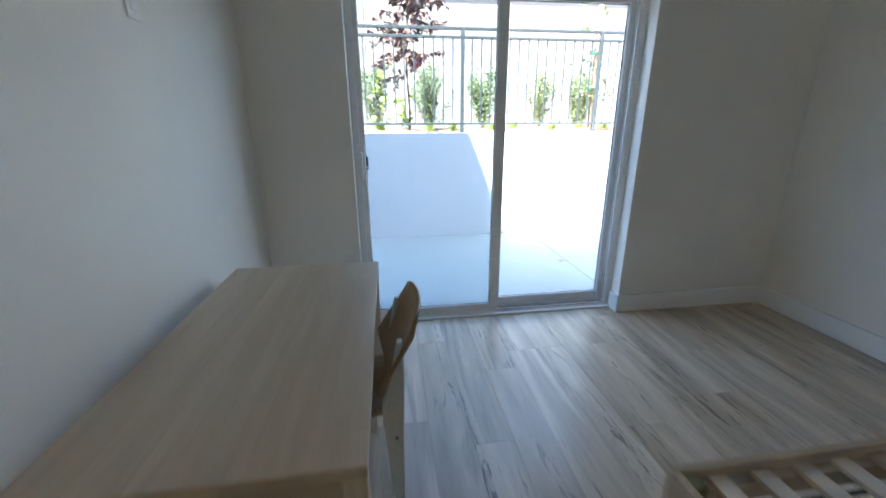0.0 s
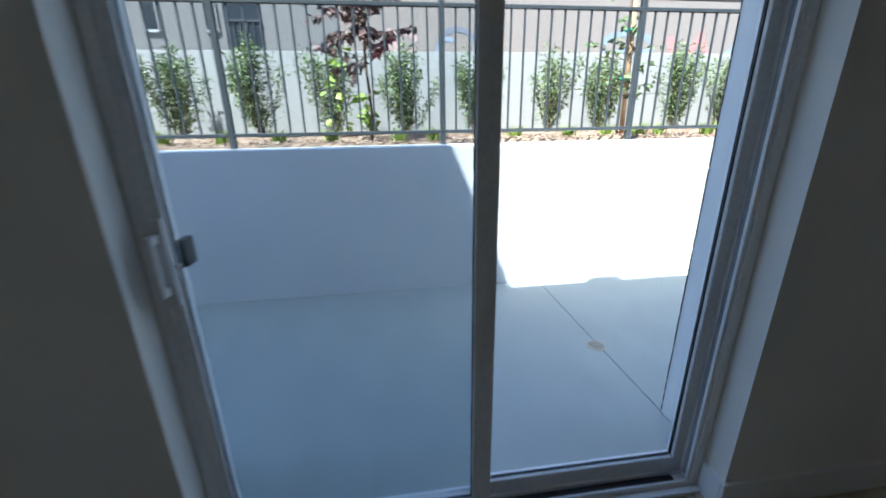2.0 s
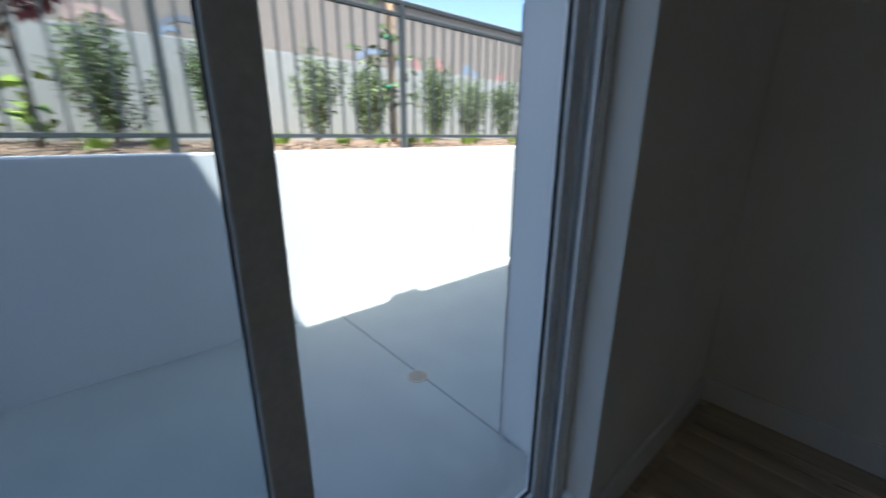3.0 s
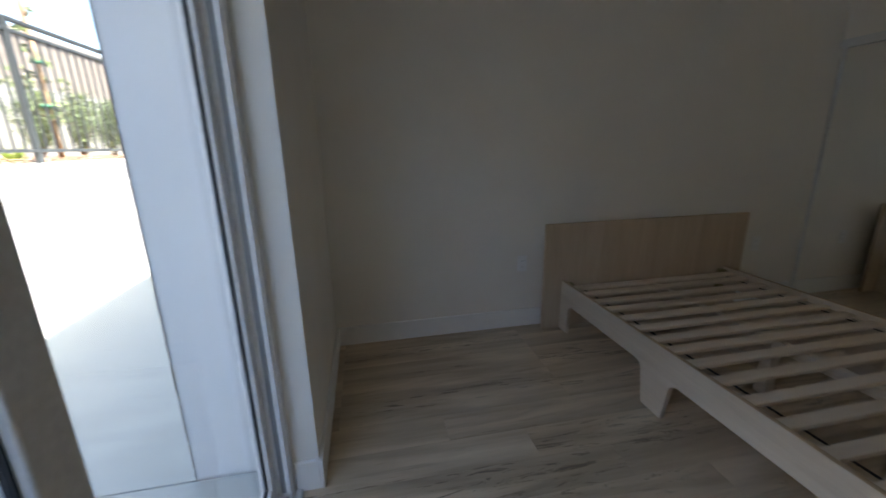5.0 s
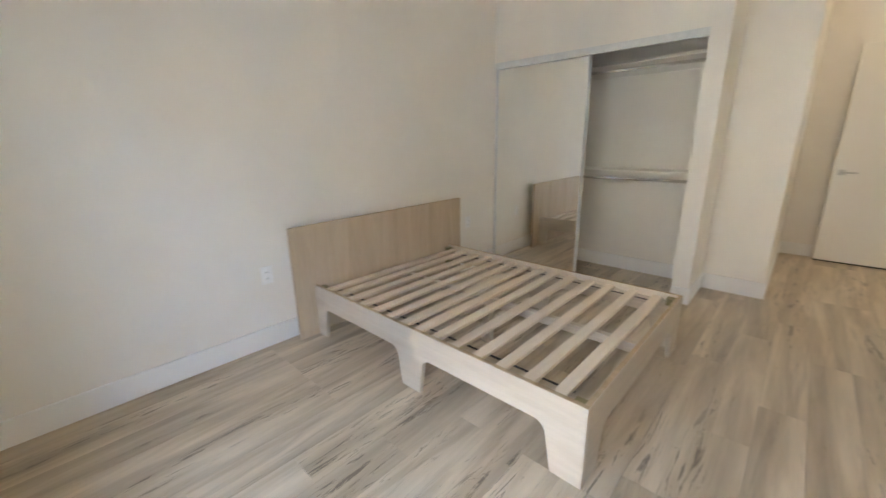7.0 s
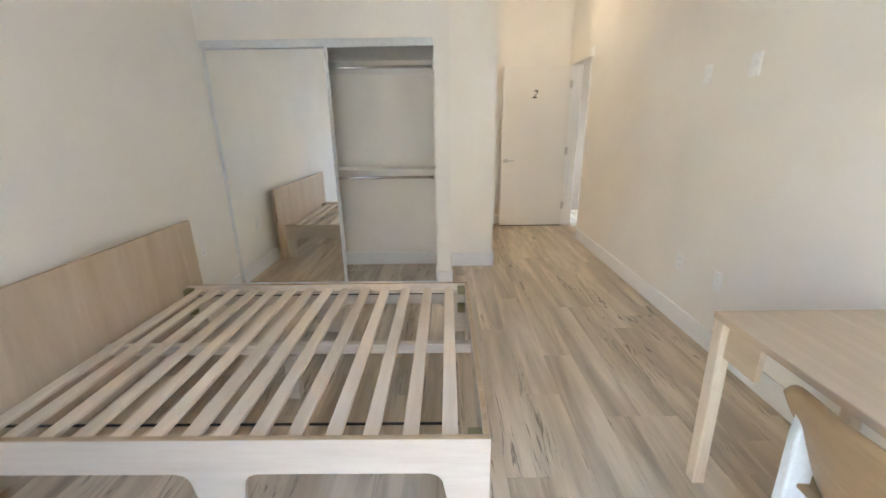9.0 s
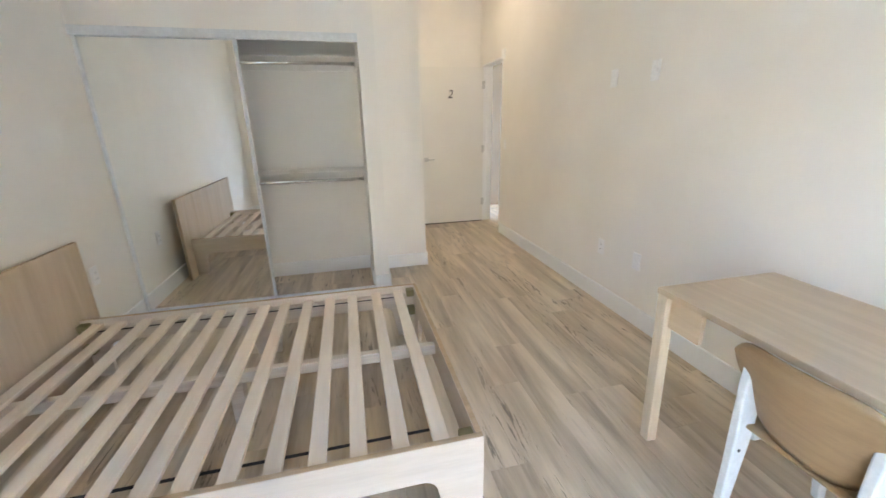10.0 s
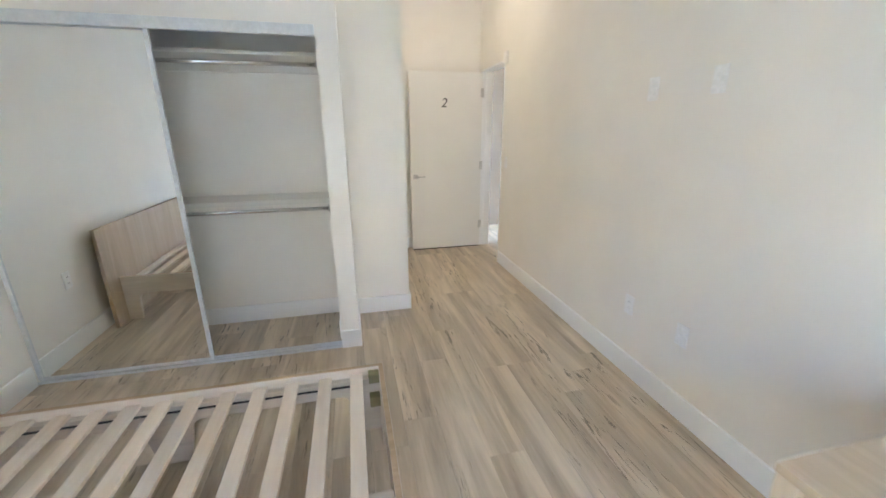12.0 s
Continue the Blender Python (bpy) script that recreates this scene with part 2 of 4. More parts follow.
def prism(bm, outline, axis, a0, a1, bevel=0.0):
    """A flat outline (pairs in the two other axes, in xyz order) given thickness along an axis."""
    i = "xyz".index(axis)

    def place(p, a):
        q = list(p)
        q.insert(i, a)
        return bm.verts.new(q)
    lo, hi = [place(p, a0) for p in outline], [place(p, a1) for p in outline]
    n = len(outline)
    faces = [bm.faces.new(lo), bm.faces.new(hi)]
    faces += [bm.faces.new((lo[k], lo[(k + 1) % n], hi[(k + 1) % n], hi[k])) for k in range(n)]
    bmesh.ops.recalc_face_normals(bm, faces=faces)
    if bevel:
        rim = [e for f in faces[:2] for e in f.edges]
        bmesh.ops.bevel(bm, geom=rim, offset=bevel, segments=2, affect="EDGES", profile=0.5)
    return bm


def tube(bm, p0, p1, r0, r1=None, sides=12):
    p0, p1 = Vector(p0), Vector(p1)
    r1 = r0 if r1 is None else r1
    q = (p1 - p0).to_track_quat("Z", "Y")
    rings = []
    for p, r in ((p0, r0), (p1, r1)):
        rings.append([bm.verts.new(p + q @ Vector((r * math.cos(a), r * math.sin(a), 0))) for a in (2 * math.pi * k / sides for k in range(sides))])
    for k in range(sides):
        f = bm.faces.new((rings[0][k], rings[0][(k + 1) % sides], rings[1][(k + 1) % sides], rings[1][k]))
        f.smooth = sides > 6
    bm.faces.new(rings[0][::-1])
    bm.faces.new(rings[1])
    return bm


def finished(name, bm, material):
    me = bpy.data.meshes.new(name)
    bm.to_mesh(me)
    bm.free()
    me.materials.append(material)
    return me


def part(name, bm, material, parent, label=""):
    """One mesh as a part of a thing, or of a part; its vertices are in the place's metres."""
    ob = new(name, finished(name, bm, material))
    ob.parent = parent
    if parent.parent is None:
        ob.matrix_parent_inverse = parent.matrix_basis.inverted()
    return tagged(ob, label)


def thing(name, at, label, category, group=""):
    ob = new(name)
    ob.empty_display_size = 0.1
    ob.matrix_basis = pose(*at)
    return tagged(ob, label, category, group)


def solid(name, bm, material, label, category, group=""):
    return tagged(new(name, finished(name, bm, material)), label, category, group)


def built(name, bm, material, label="", category=""):
    return tagged(new(name, finished(name, bm, material)), label, category, "", "structure")


# ---- the room ----
WEST, EAST, TOP = 0.0, 3.545, 3.05
DOOR_L, DOOR_R, DOOR_H = 0.545, 2.372, 2.12
CLOSET_Y, CLOSET_BACK, CLOSET_R, PIER_L = -3.825, -4.42, 1.745, 1.622
NIB_Y, HALL_E, END_Y = -4.345, 1.187, -6.14
ENTRY_N, ENTRY_S, ENTRY_H = -5.32, -6.06, 2.13

b = cuboid(-0.13, WEST, ENTRY_N, 0.0, 0, TOP)
box(b, -0.13, WEST, ENTRY_S, ENTRY_N, ENTRY_H + 0.02, TOP)
box(b, -0.13, WEST, END_Y - 0.12, ENTRY_S, 0, TOP)
built("wall_west", b, WALL, "off-white painted plaster wall with the entry doorway", "wall")
b = cuboid(-0.13, DOOR_L, 0.0, 0.22, 0, TOP)
box(b, DOOR_R, EAST + 0.13, 0.0, 0.22, 0, TOP)
box(b, DOOR_L, DOOR_R, 0.0, 0.22, DOOR_H, TOP)
built("wall_north", b, WALL, "off-white painted wall around the glazed patio door", "wall")
built("wall_east", cuboid(EAST, EAST + 0.13, CLOSET_BACK - 0.12, 0.0, 0, TOP), WALL, "off-white painted wall behind the bed", "wall")
b = cuboid(CLOSET_R, EAST, CLOSET_Y - 0.11, CLOSET_Y, 2.035, TOP)
box(b, PIER_L, CLOSET_R, NIB_Y, CLOSET_Y, 0, TOP)
box(b, HALL_E, CLOSET_R, END_Y - 0.12, NIB_Y, 0, TOP)
box(b, CLOSET_R, EAST, CLOSET_BACK - 0.12, CLOSET_BACK, 0, TOP)
built("wall_south", b, WALL, "off-white painted wall with closet opening and pier", "wall")
built("wall_end", cuboid(WEST, HALL_E, END_Y - 0.12, END_Y, 0, TOP), WALL, "off-white wall at the end of the entry", "wall")
built("ceiling", cuboid(-1.7, EAST + 0.13, -7.3, 0.22, TOP, TOP + 0.12), CEIL, "white painted ceiling", "ceiling")
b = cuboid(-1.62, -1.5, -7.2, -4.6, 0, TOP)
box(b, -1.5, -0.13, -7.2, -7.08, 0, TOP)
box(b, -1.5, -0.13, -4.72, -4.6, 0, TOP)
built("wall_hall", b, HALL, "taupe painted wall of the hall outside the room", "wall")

# skirting boards with an eased top edge
BH, BT = 0.136, 0.015


def skirting(x0, x1, y0, y1):
    built("baseboard", cuboid(x0, x1, y0, y1, 0.0, BH, 0.004), TRIM, "tall white painted baseboard", "baseboard")


skirting(WEST, WEST + BT, ENTRY_N, 0.0)
skirting(WEST + BT, DOOR_L + BT, -BT, 0.0)
skirting(DOOR_L, DOOR_L + BT, 0.0, 0.095)
skirting(DOOR_R - BT, DOOR_R, 0.0, 0.095)
skirting(DOOR_R - BT, EAST - BT, -BT, 0.0)
skirting(EAST - BT, EAST, CLOSET_Y + 0.012, 0.0)
skirting(PIER_L - BT, CLOSET_R, CLOSET_Y, CLOSET_Y + BT)
skirting(PIER_L - BT, PIER_L, NIB_Y + BT, CLOSET_Y)
skirting(HALL_E - BT, PIER_L, NIB_Y, NIB_Y + BT)
skirting(HALL_E - BT, HALL_E, END_Y + BT, NIB_Y)
skirting(CLOSET_R + BT, EAST - BT, CLOSET_BACK, CLOSET_BACK + BT)
skirting(CLOSET_R, CLOSET_R + BT, CLOSET_BACK, CLOSET_Y - 0.12)
skirting(WEST, HALL_E - BT, END_Y, END_Y + BT)

# entry doorway lining
b = cuboid(-0.135, 0.004, ENTRY_S, ENTRY_S + 0.022, 0, ENTRY_H, 0.002)
box(b, -0.135, 0.004, ENTRY_N - 0.022, ENTRY_N, 0, ENTRY_H, 0.002)
box(b, -0.135, 0.004, ENTRY_S, ENTRY_N, ENTRY_H, ENTRY_H + 0.018, 0.002)
box(b, -0.09, -0.05, ENTRY_S + 0.022, ENTRY_S + 0.034, 0, ENTRY_H, 0.002)
built("door_frame", b, TRIM, "white painted door lining with stop", "door frame")


# ---- entry door, standing open ----
def entry_door():
    y0, y1 = ENTRY_S + 0.028, ENTRY_S + 0.07
    x0, x1 = 0.012, 0.895
    d = thing("entry_door", (x0, y1, 0.0), "off-white flush door standing open, marked with a black numeral 2", "door")
    part("leaf", cuboid(x0, x1, y0, y1, 0.016, 2.11, 0.003), DOOR, d)
    # black strip stands for the shade in the gap below the leaf
    part("gap_shade", cuboid(x0 + 0.01, x1 - 0.01, y0 + 0.006, y1 - 0.006, 0.003, 0.016), SEAL_SHADE, d, "black strip for the shade in the gap under the door")
    lever = bmesh.new()
    tube(lever, (0.835, y1, 0.93), (0.835, y1 + 0.052, 0.93), 0.009)
    tube(lever, (0.842, y1 + 0.047, 0.93), (0.725, y1 + 0.047, 0.93), 0.0085, 0.0075)
    handle = part("handle", lever, STEEL, d, "brushed nickel lever handle")
    part("rose", cuboid(0.807, 0.863, y1, y1 + 0.008, 0.902, 0.958, 0.003), STEEL, handle)
    for z in (0.30, 1.05, 1.89):
        h = bmesh.new()
        tube(h, (x0 - 0.007, y1 + 0.006, z - 0.05), (x0 - 0.007, y1 + 0.006, z + 0.05), 0.0075)
        box(h, x0 - 0.007, x0 + 0.022, y1 - 0.001, y1 + 0.002, z - 0.05, z + 0.05)
        part("hinge", h, STEEL, d, "satin steel butt hinge")
    cu = bpy.data.curves.new("numeral", "FONT")
    cu.body, cu.size, cu.extrude, cu.shear, cu.align_x, cu.align_y = "2", 0.145, 0.0015, 0.25, "CENTER", "CENTER"
    tmp = bpy.data.objects.new("numeral_text", cu)
    scene.collection.objects.link(tmp)
    me = bpy.data.meshes.new_from_object(tmp.evaluated_get(bpy.context.evaluated_depsgraph_get()))
    bpy.data.objects.remove(tmp)
    me.transform(pose(0.485, y1 + 0.0018, 1.77, 90, 0, 180))
    me.materials.clear()
    me.materials.append(INK)
    num = new("numeral", me)
    num.parent = d
    num.matrix_parent_inverse = d.matrix_basis.inverted()
    tagged(num, "black numeral 2")


entry_door()


# ---- closet with mirror doors ----
def closet():
    b = cuboid(CLOSET_R, EAST, CLOSET_Y - 0.006, CLOSET_Y + 0.012, 1.975, 2.033, 0.003)
    box(b, CLOSET_R, EAST, CLOSET_Y - 0.075, CLOSET_Y - 0.006, 2.012, 2.033)
    built("closet_header_track", b, ALU, "white metal fascia over the closet doors", "track")
    b = cuboid(CLOSET_R, EAST, CLOSET_Y - 0.07, CLOSET_Y + 0.004, 0.0, 0.006, 0.002)
    for y in (-0.066, -0.036, -0.002):
        box(b, CLOSET_R, EAST, CLOSET_Y + y - 0.003, CLOSET_Y + y + 0.003, 0.006, 0.016)
    built("closet_floor_track", b, ALU, "pale metal sliding track on the floor", "track")
    for name, x0, x1, y in (("near", 2.57, EAST - 0.004, CLOSET_Y - 0.018), ("behind", 2.62, EAST - 0.004, CLOSET_Y - 0.050)):
        d = thing("mirror_door", (x0, y, 0.016), "tall sliding mirror door in a slim pale metal frame, half covering the closet" if name == "near" else "second sliding mirror door parked behind the first", "mirror door", "sliding closet doors")
        part("mirror", cuboid(x0 + 0.012, x1 - 0.012, y - 0.006, y, 0.03, 1.99), MIRROR, d, "clear silvered mirror")
        for a, c in ((x0, x0 + 0.024), (x1 - 0.024, x1)):
            part("stile", cuboid(a, c, y - 0.011, y + 0.009, 0.017, 2.008, 0.003), ALU, d)
        for a, c in ((0.017, 0.036), (1.985, 2.008)):
            part("rail", cuboid(x0 + 0.024, x1 - 0.024, y - 0.010, y + 0.007, a, c, 0.003), ALU, d)
    for z, zr in ((1.925, 1.872), (1.010, 0.945)):
        s = thing("closet_shelf", (2.6, -4.25, z), "white painted closet shelf on cleats above a chrome rail", "shelf", "closet shelves")
        part("board", cuboid(CLOSET_R + 0.001, EAST - 0.001, CLOSET_BACK + 0.001, -4.10, z - 0.009, z + 0.010, 0.002), SHELF, s)
        part("cleat", cuboid(CLOSET_R + 0.02, EAST - 0.02, CLOSET_BACK + 0.001, CLOSET_BACK + 0.02, z - 0.075, z - 0.009, 0.002), SHELF, s)
        part("side_cleat", cuboid(CLOSET_R + 0.001, CLOSET_R + 0.019, CLOSET_BACK + 0.001, -4.09, z - 0.085, z - 0.009, 0.002), SHELF, s)
        part("side_cleat", cuboid(EAST - 0.019, EAST - 0.001, CLOSET_BACK + 0.001, -4.09, z - 0.085, z - 0.009, 0.002), SHELF, s)
        r = thing("closet_rail", (2.6, -4.13, zr), "round chrome hanging rail under a closet shelf", "clothes rail", "closet rails")
        part("tube", tube(bmesh.new(), (CLOSET_R + 0.02, -4.13, zr), (EAST - 0.02, -4.13, zr), 0.0135, None, 20), CHROME, r)
        for x in (CLOSET_R + 0.019, EAST - 0.027):
            part("socket", tube(bmesh.new(), (x, -4.13, zr), (x + 0.008, -4.13, zr), 0.026, None, 20), CHROME, r)


closet()


# ---- glazed sliding door ----
def patio_door():
    L, R, H = DOOR_L, DOOR_R, DOOR_H
    d = thing("sliding_patio_door", ((L + R) / 2, 0.15, 0.0), "white vinyl sliding glass patio door, closed", "patio door")
    fw = 0.042
    for a, c in ((L, L + fw), (R - fw, R)):
        fr = part("frame_jamb", cuboid(a, c, 0.098, 0.218, 0.0, H, 0.004), VINYL, d)
        s = 1 if a == L else -1
        e = c if a == L else a
        part("jamb_fin", cuboid(min(e, e + s * 0.012), max(e, e + s * 0.012), 0.104, 0.118, 0.04, H - fw, 0.002), VINYL, fr)
        # thin raised strip, coloured as the shade inside the groove
        part("groove_shade", cuboid(min(e, e + s * 0.003), max(e, e + s * 0.003), 0.126, 0.142, 0.04, H - fw), GROOVE, fr, "dark strip for the shade in the frame groove")
    part("frame_head", cuboid(L + fw, R - fw, 0.098, 0.218, H - fw, H, 0.004), VINYL, d)
    sill = part("sill", cuboid(L + fw, R - fw, 0.098, 0.218, 0.0, 0.022, 0.003), VINYL, d)
    part("sill_nosing", cuboid(L + 0.004, R - 0.004, 0.070, 0.098, 0.0, 0.016, 0.004), VINYL, sill)
    for y in (0.106, 0.155, 0.205):
        part("track_rib", cuboid(L + fw, R - fw, y - 0.004, y + 0.004, 0.022, 0.040, 0.001), VINYL, sill)
    # flat black strip gives the shade of the open channel
    part("channel_shade", cuboid(1.50, R - fw - 0.05, 0.112, 0.149, 0.022, 0.0245), SEAL_SHADE, sill, "black strip for the shade in the open track channel")

    def panel(name, x0, x1, y0, y1, ls, rs, bot, glass):
        p = thing(name, ((x0 + x1) / 2, (y0 + y1) / 2, 0.03), "white framed glass door panel with clear glazing", "glass door", "patio door panels")
        z0, z1 = 0.028, H - 0.036
        part("stile", cuboid(x0, x0 + ls, y0, y1, z0, z1, 0.004), VINYL, p)
        part("stile", cuboid(x1 - rs, x1, y0, y1, z0, z1, 0.004), VINYL, p)
        part("bottom_rail", cuboid(x0 + ls, x1 - rs, y0 + 0.001, y1 - 0.001, z0, z0 + bot, 0.004), VINYL, p)
        part("top_rail", cuboid(x0 + ls, x1 - rs, y0 + 0.001, y1 - 0.001, z1 - 0.05, z1, 0.004), VINYL, p)
        ym = (y0 + y1) / 2
        gl = part("pane", cuboid(x0 + ls - 0.004, x1 - rs + 0.004, ym - 0.003, ym + 0.003, z0 + bot - 0.004, z1 - 0.046), glass, p, "clear glass pane")
        gl.visible_shadow = False
        g = bmesh.new()
        gx0, gx1, gz0, gz1, w = x0 + ls, x1 - rs, z0 + bot, z1 - 0.05, 0.003
        box(g, gx0, gx0 + w, ym - 0.006, ym + 0.006, gz0, gz1)
        box(g, gx1 - w, gx1, ym - 0.006, ym + 0.006, gz0, gz1)
        box(g, gx0 + w, gx1 - w, ym - 0.006, ym + 0.006, gz0, gz0 + w)
        box(g, gx0 + w, gx1 - w, ym - 0.006, ym + 0.006, gz1 - w, gz1)
        part("gasket", g, SEAL_SHADE, p, "dark glazing gasket")
        return p
    slide = panel("sliding_panel", L + 0.02, 1.502, 0.112, 0.152, 0.048, 0.068, 0.052, GLASS_DULL)
    panel("fixed_panel", 1.448, R - 0.03, 0.160, 0.202, 0.055, 0.055, 0.075, GLASS)
    hx = L + 0.044
    b = cuboid(hx - 0.017, hx + 0.023, 0.098, 0.112, 0.96, 1.21, 0.005)
    box(b, hx - 0.010, hx + 0.010, 0.062, 0.078, 1.0, 1.17, 0.005)
    box(b, hx - 0.010, hx + 0.010, 0.076, 0.1, 1.0, 1.025, 0.004)
    box(b, hx - 0.010, hx + 0.010, 0.076, 0.1, 1.145, 1.17, 0.004)
    h = part("pull_handle", b, VINYL, slide, "white inside pull handle with latch")
    part("outside_pull", cuboid(hx + 0.014, hx + 0.038, 0.153, 0.212, 1.055, 1.135, 0.006), BLACK, slide, "black outside pull seen through the glass")
    part("latch_pin", tube(bmesh.new(), (hx + 0.03, 0.128, 1.075), (hx + 0.03, 0.112, 1.075), 0.005), STEEL, h)


patio_door()


# ---- bed ----
BX0, BX1, BY0, BY1, BZ = 1.515, 3.425, -3.005, -1.604, 0.366


def side_outline(x0, x1):
    """Rail with three legs and two arches, cut out of one board; pairs of x and z."""
    arch, r = 0.218, 0.055

    def corner(cx, cz, a0, a1):
        return [(cx + r * math.cos(radians(a)), cz + r * math.sin(radians(a))) for a in [a0 + (a1 - a0) * k / 6 for k in range(7)]]
    pts = [(x0, BZ), (x0, 0.0), (x0 + 0.135, 0.0)]
    pts += corner(x0 + 0.165 + r, arch - r, 180, 90)
    pts += corner(x0 + 0.875 - r, arch - r, 90, 0)
    pts += [(x0 + 0.900, 0.0), (x0 + 1.040, 0.0)]
    pts += corner(x0 + 1.065 + r, arch - r, 180, 90)
    pts += corner(x1 - 0.105 - r, arch - r, 90, 0)
    pts += [(x1 - 0.095, 0.0), (x1, 0.0), (x1, BZ)]
    return pts


def foot_outline(y0, y1):
    arch, r, leg = 0.20, 0.055, 0.15

    def corner(cx, cz, a0, a1):
        return [(cx + r * math.cos(radians(a)), cz + r * math.sin(radians(a))) for a in [a0 + (a1 - a0) * k / 6 for k in range(7)]]
    pts = [(y0, BZ), (y0, 0.0), (y0 + leg - 0.03, 0.0)]
    pts += corner(y0 + leg + r, arch - r, 180, 90)
    pts += corner(y1 - leg - r, arch - r, 90, 0)
    pts += [(y1 - leg + 0.03, 0.0), (y1, 0.0), (y1, BZ)]
    return pts


def bed():
    d = thing("bed_frame", ((BX0 + BX1) / 2, (BY0 + BY1) / 2, 0), "bare pale birch plywood bed frame with slats and no mattress", "bed")
    t = 0.024
    n = part("side_rail", prism(bmesh.new(), side_outline(BX0, BX1 + 0.018), "y", BY1 - t, BY1, 0.0015), BIRCH, d, "arched plywood side board with three legs")
    s = part("side_rail", prism(bmesh.new(), side_outline(BX0, BX1 + 0.018), "y", BY0, BY0 + t, 0.0015), BIRCH, d, "arched plywood side board with three legs")
    f = part("foot_board", prism(bmesh.new(), foot_outline(BY0 + t, BY1 - t), "x", BX0, BX0 + t, 0.0015), BIRCH_Y, d, "arched plywood foot board")
    for ob, y in ((n, BY1), (s, BY0 + t)):
        part("edge_band", cuboid(BX0 + 0.002, BX1 + 0.014, y - t + 0.002, y - 0.002, BZ, BZ + 0.0012), EDGE, ob, "brown layered plywood edge")
    part("edge_band", cuboid(BX0 + 0.002, BX0 + t - 0.002, BY0 + t, BY1 - t, BZ, BZ + 0.0012), EDGE, f, "brown layered plywood edge")
    hy0, hy1 = -3.155, -1.466
    hb = bmesh.new()
    prism(hb, [(hy0, 0.785), (hy0, 0.0), (hy0 + 0.17, 0.0), (hy0 + 0.20, 0.012), (hy1 - 0.20, 0.012), (hy1 - 0.17, 0.0), (hy1, 0.0), (hy1, 0.785)], "x", 3.444, 3.469, 0.002)
    h = part("headboard", hb, BIRCH_Z, d, "plain upright plywood headboard")
    part("edge_band", cuboid(3.446, 3.467, hy0 + 0.002, hy1 - 0.002, 0.785, 0.7862), EDGE, h, "brown layered plywood edge")
    for y0, y1 in ((BY1 - t - 0.03, BY1 - t), (BY0 + t, BY0 + t + 0.03)):
        part("ledge", cuboid(BX0 + t, BX1 + 0.015, y0, y1, 0.285, 0.322, 0.002), PINE_X, d)
    # centre beam in two lengths, on a post
    yb = (BY0 + BY1) / 2
    part("centre_beam", cuboid(BX0 + t, 2.48, yb - 0.019, yb + 0.019, 0.268, 0.3215, 0.003), PINE_X, d)
    part("centre_beam", cuboid(2.48, BX1 + 0.015, yb - 0.015, yb + 0.023, 0.268, 0.3215, 0.003), PINE_X, d)
    part("centre_post", cuboid(2.45, 2.51, yb - 0.03, yb + 0.03, 0.0, 0.268, 0.003), PINE_X, d)
    xs = [1.650, 1.792, 1.938, 2.074, 2.210, 2.345, 2.470, 2.588, 2.716, 2.846, 2.976, 3.105, 3.240, 3.358]
    for k, x in enumerate(xs):
        w = 0.029 if k not in (6, 7) else 0.031
        sk = random.uniform(-0.006, 0.006)
        bm = cuboid(x - w, x + w, BY0 + t + 0.004, BY1 - t - 0.004, 0.3235, 0.342, 0.002, 1)
        for v in bm.verts:
            v.co.x += sk * (v.co.y - yb) / 0.7
        part("slat", bm, PINE, d)
    part("cross_rail", cuboid(2.495, 2.565, BY0 + t + 0.03, BY1 - t - 0.03, 0.245, 0.267, 0.002), BIRCH_Y, d)
    for y in (BY1 - t - 0.10, BY0 + t + 0.07):
        st = bmesh.new()
        box(st, xs[0] - 0.03, xs[-1] + 0.03, y - 0.007, y + 0.007, 0.3222, 0.3234)
        part("strap", st, STRAP, d, "black webbing strap joining the slats")
    for y0, y1 in ((BY0 + t, BY0 + t + 0.05), (BY1 - t - 0.05, BY1 - t)):
        for x0, x1 in ((BX0 + t, BX0 + t + 0.05), (3.39, 3.44)):
            for z0, z1 in ((0.305, 0.352), (0.17, 0.225)):
                part("corner_block", cuboid(x0, x1, y0 + 0.001, y1 - 0.001, z0, z1, 0.003), BLOCK, d, "brown wooden corner block")


bed()


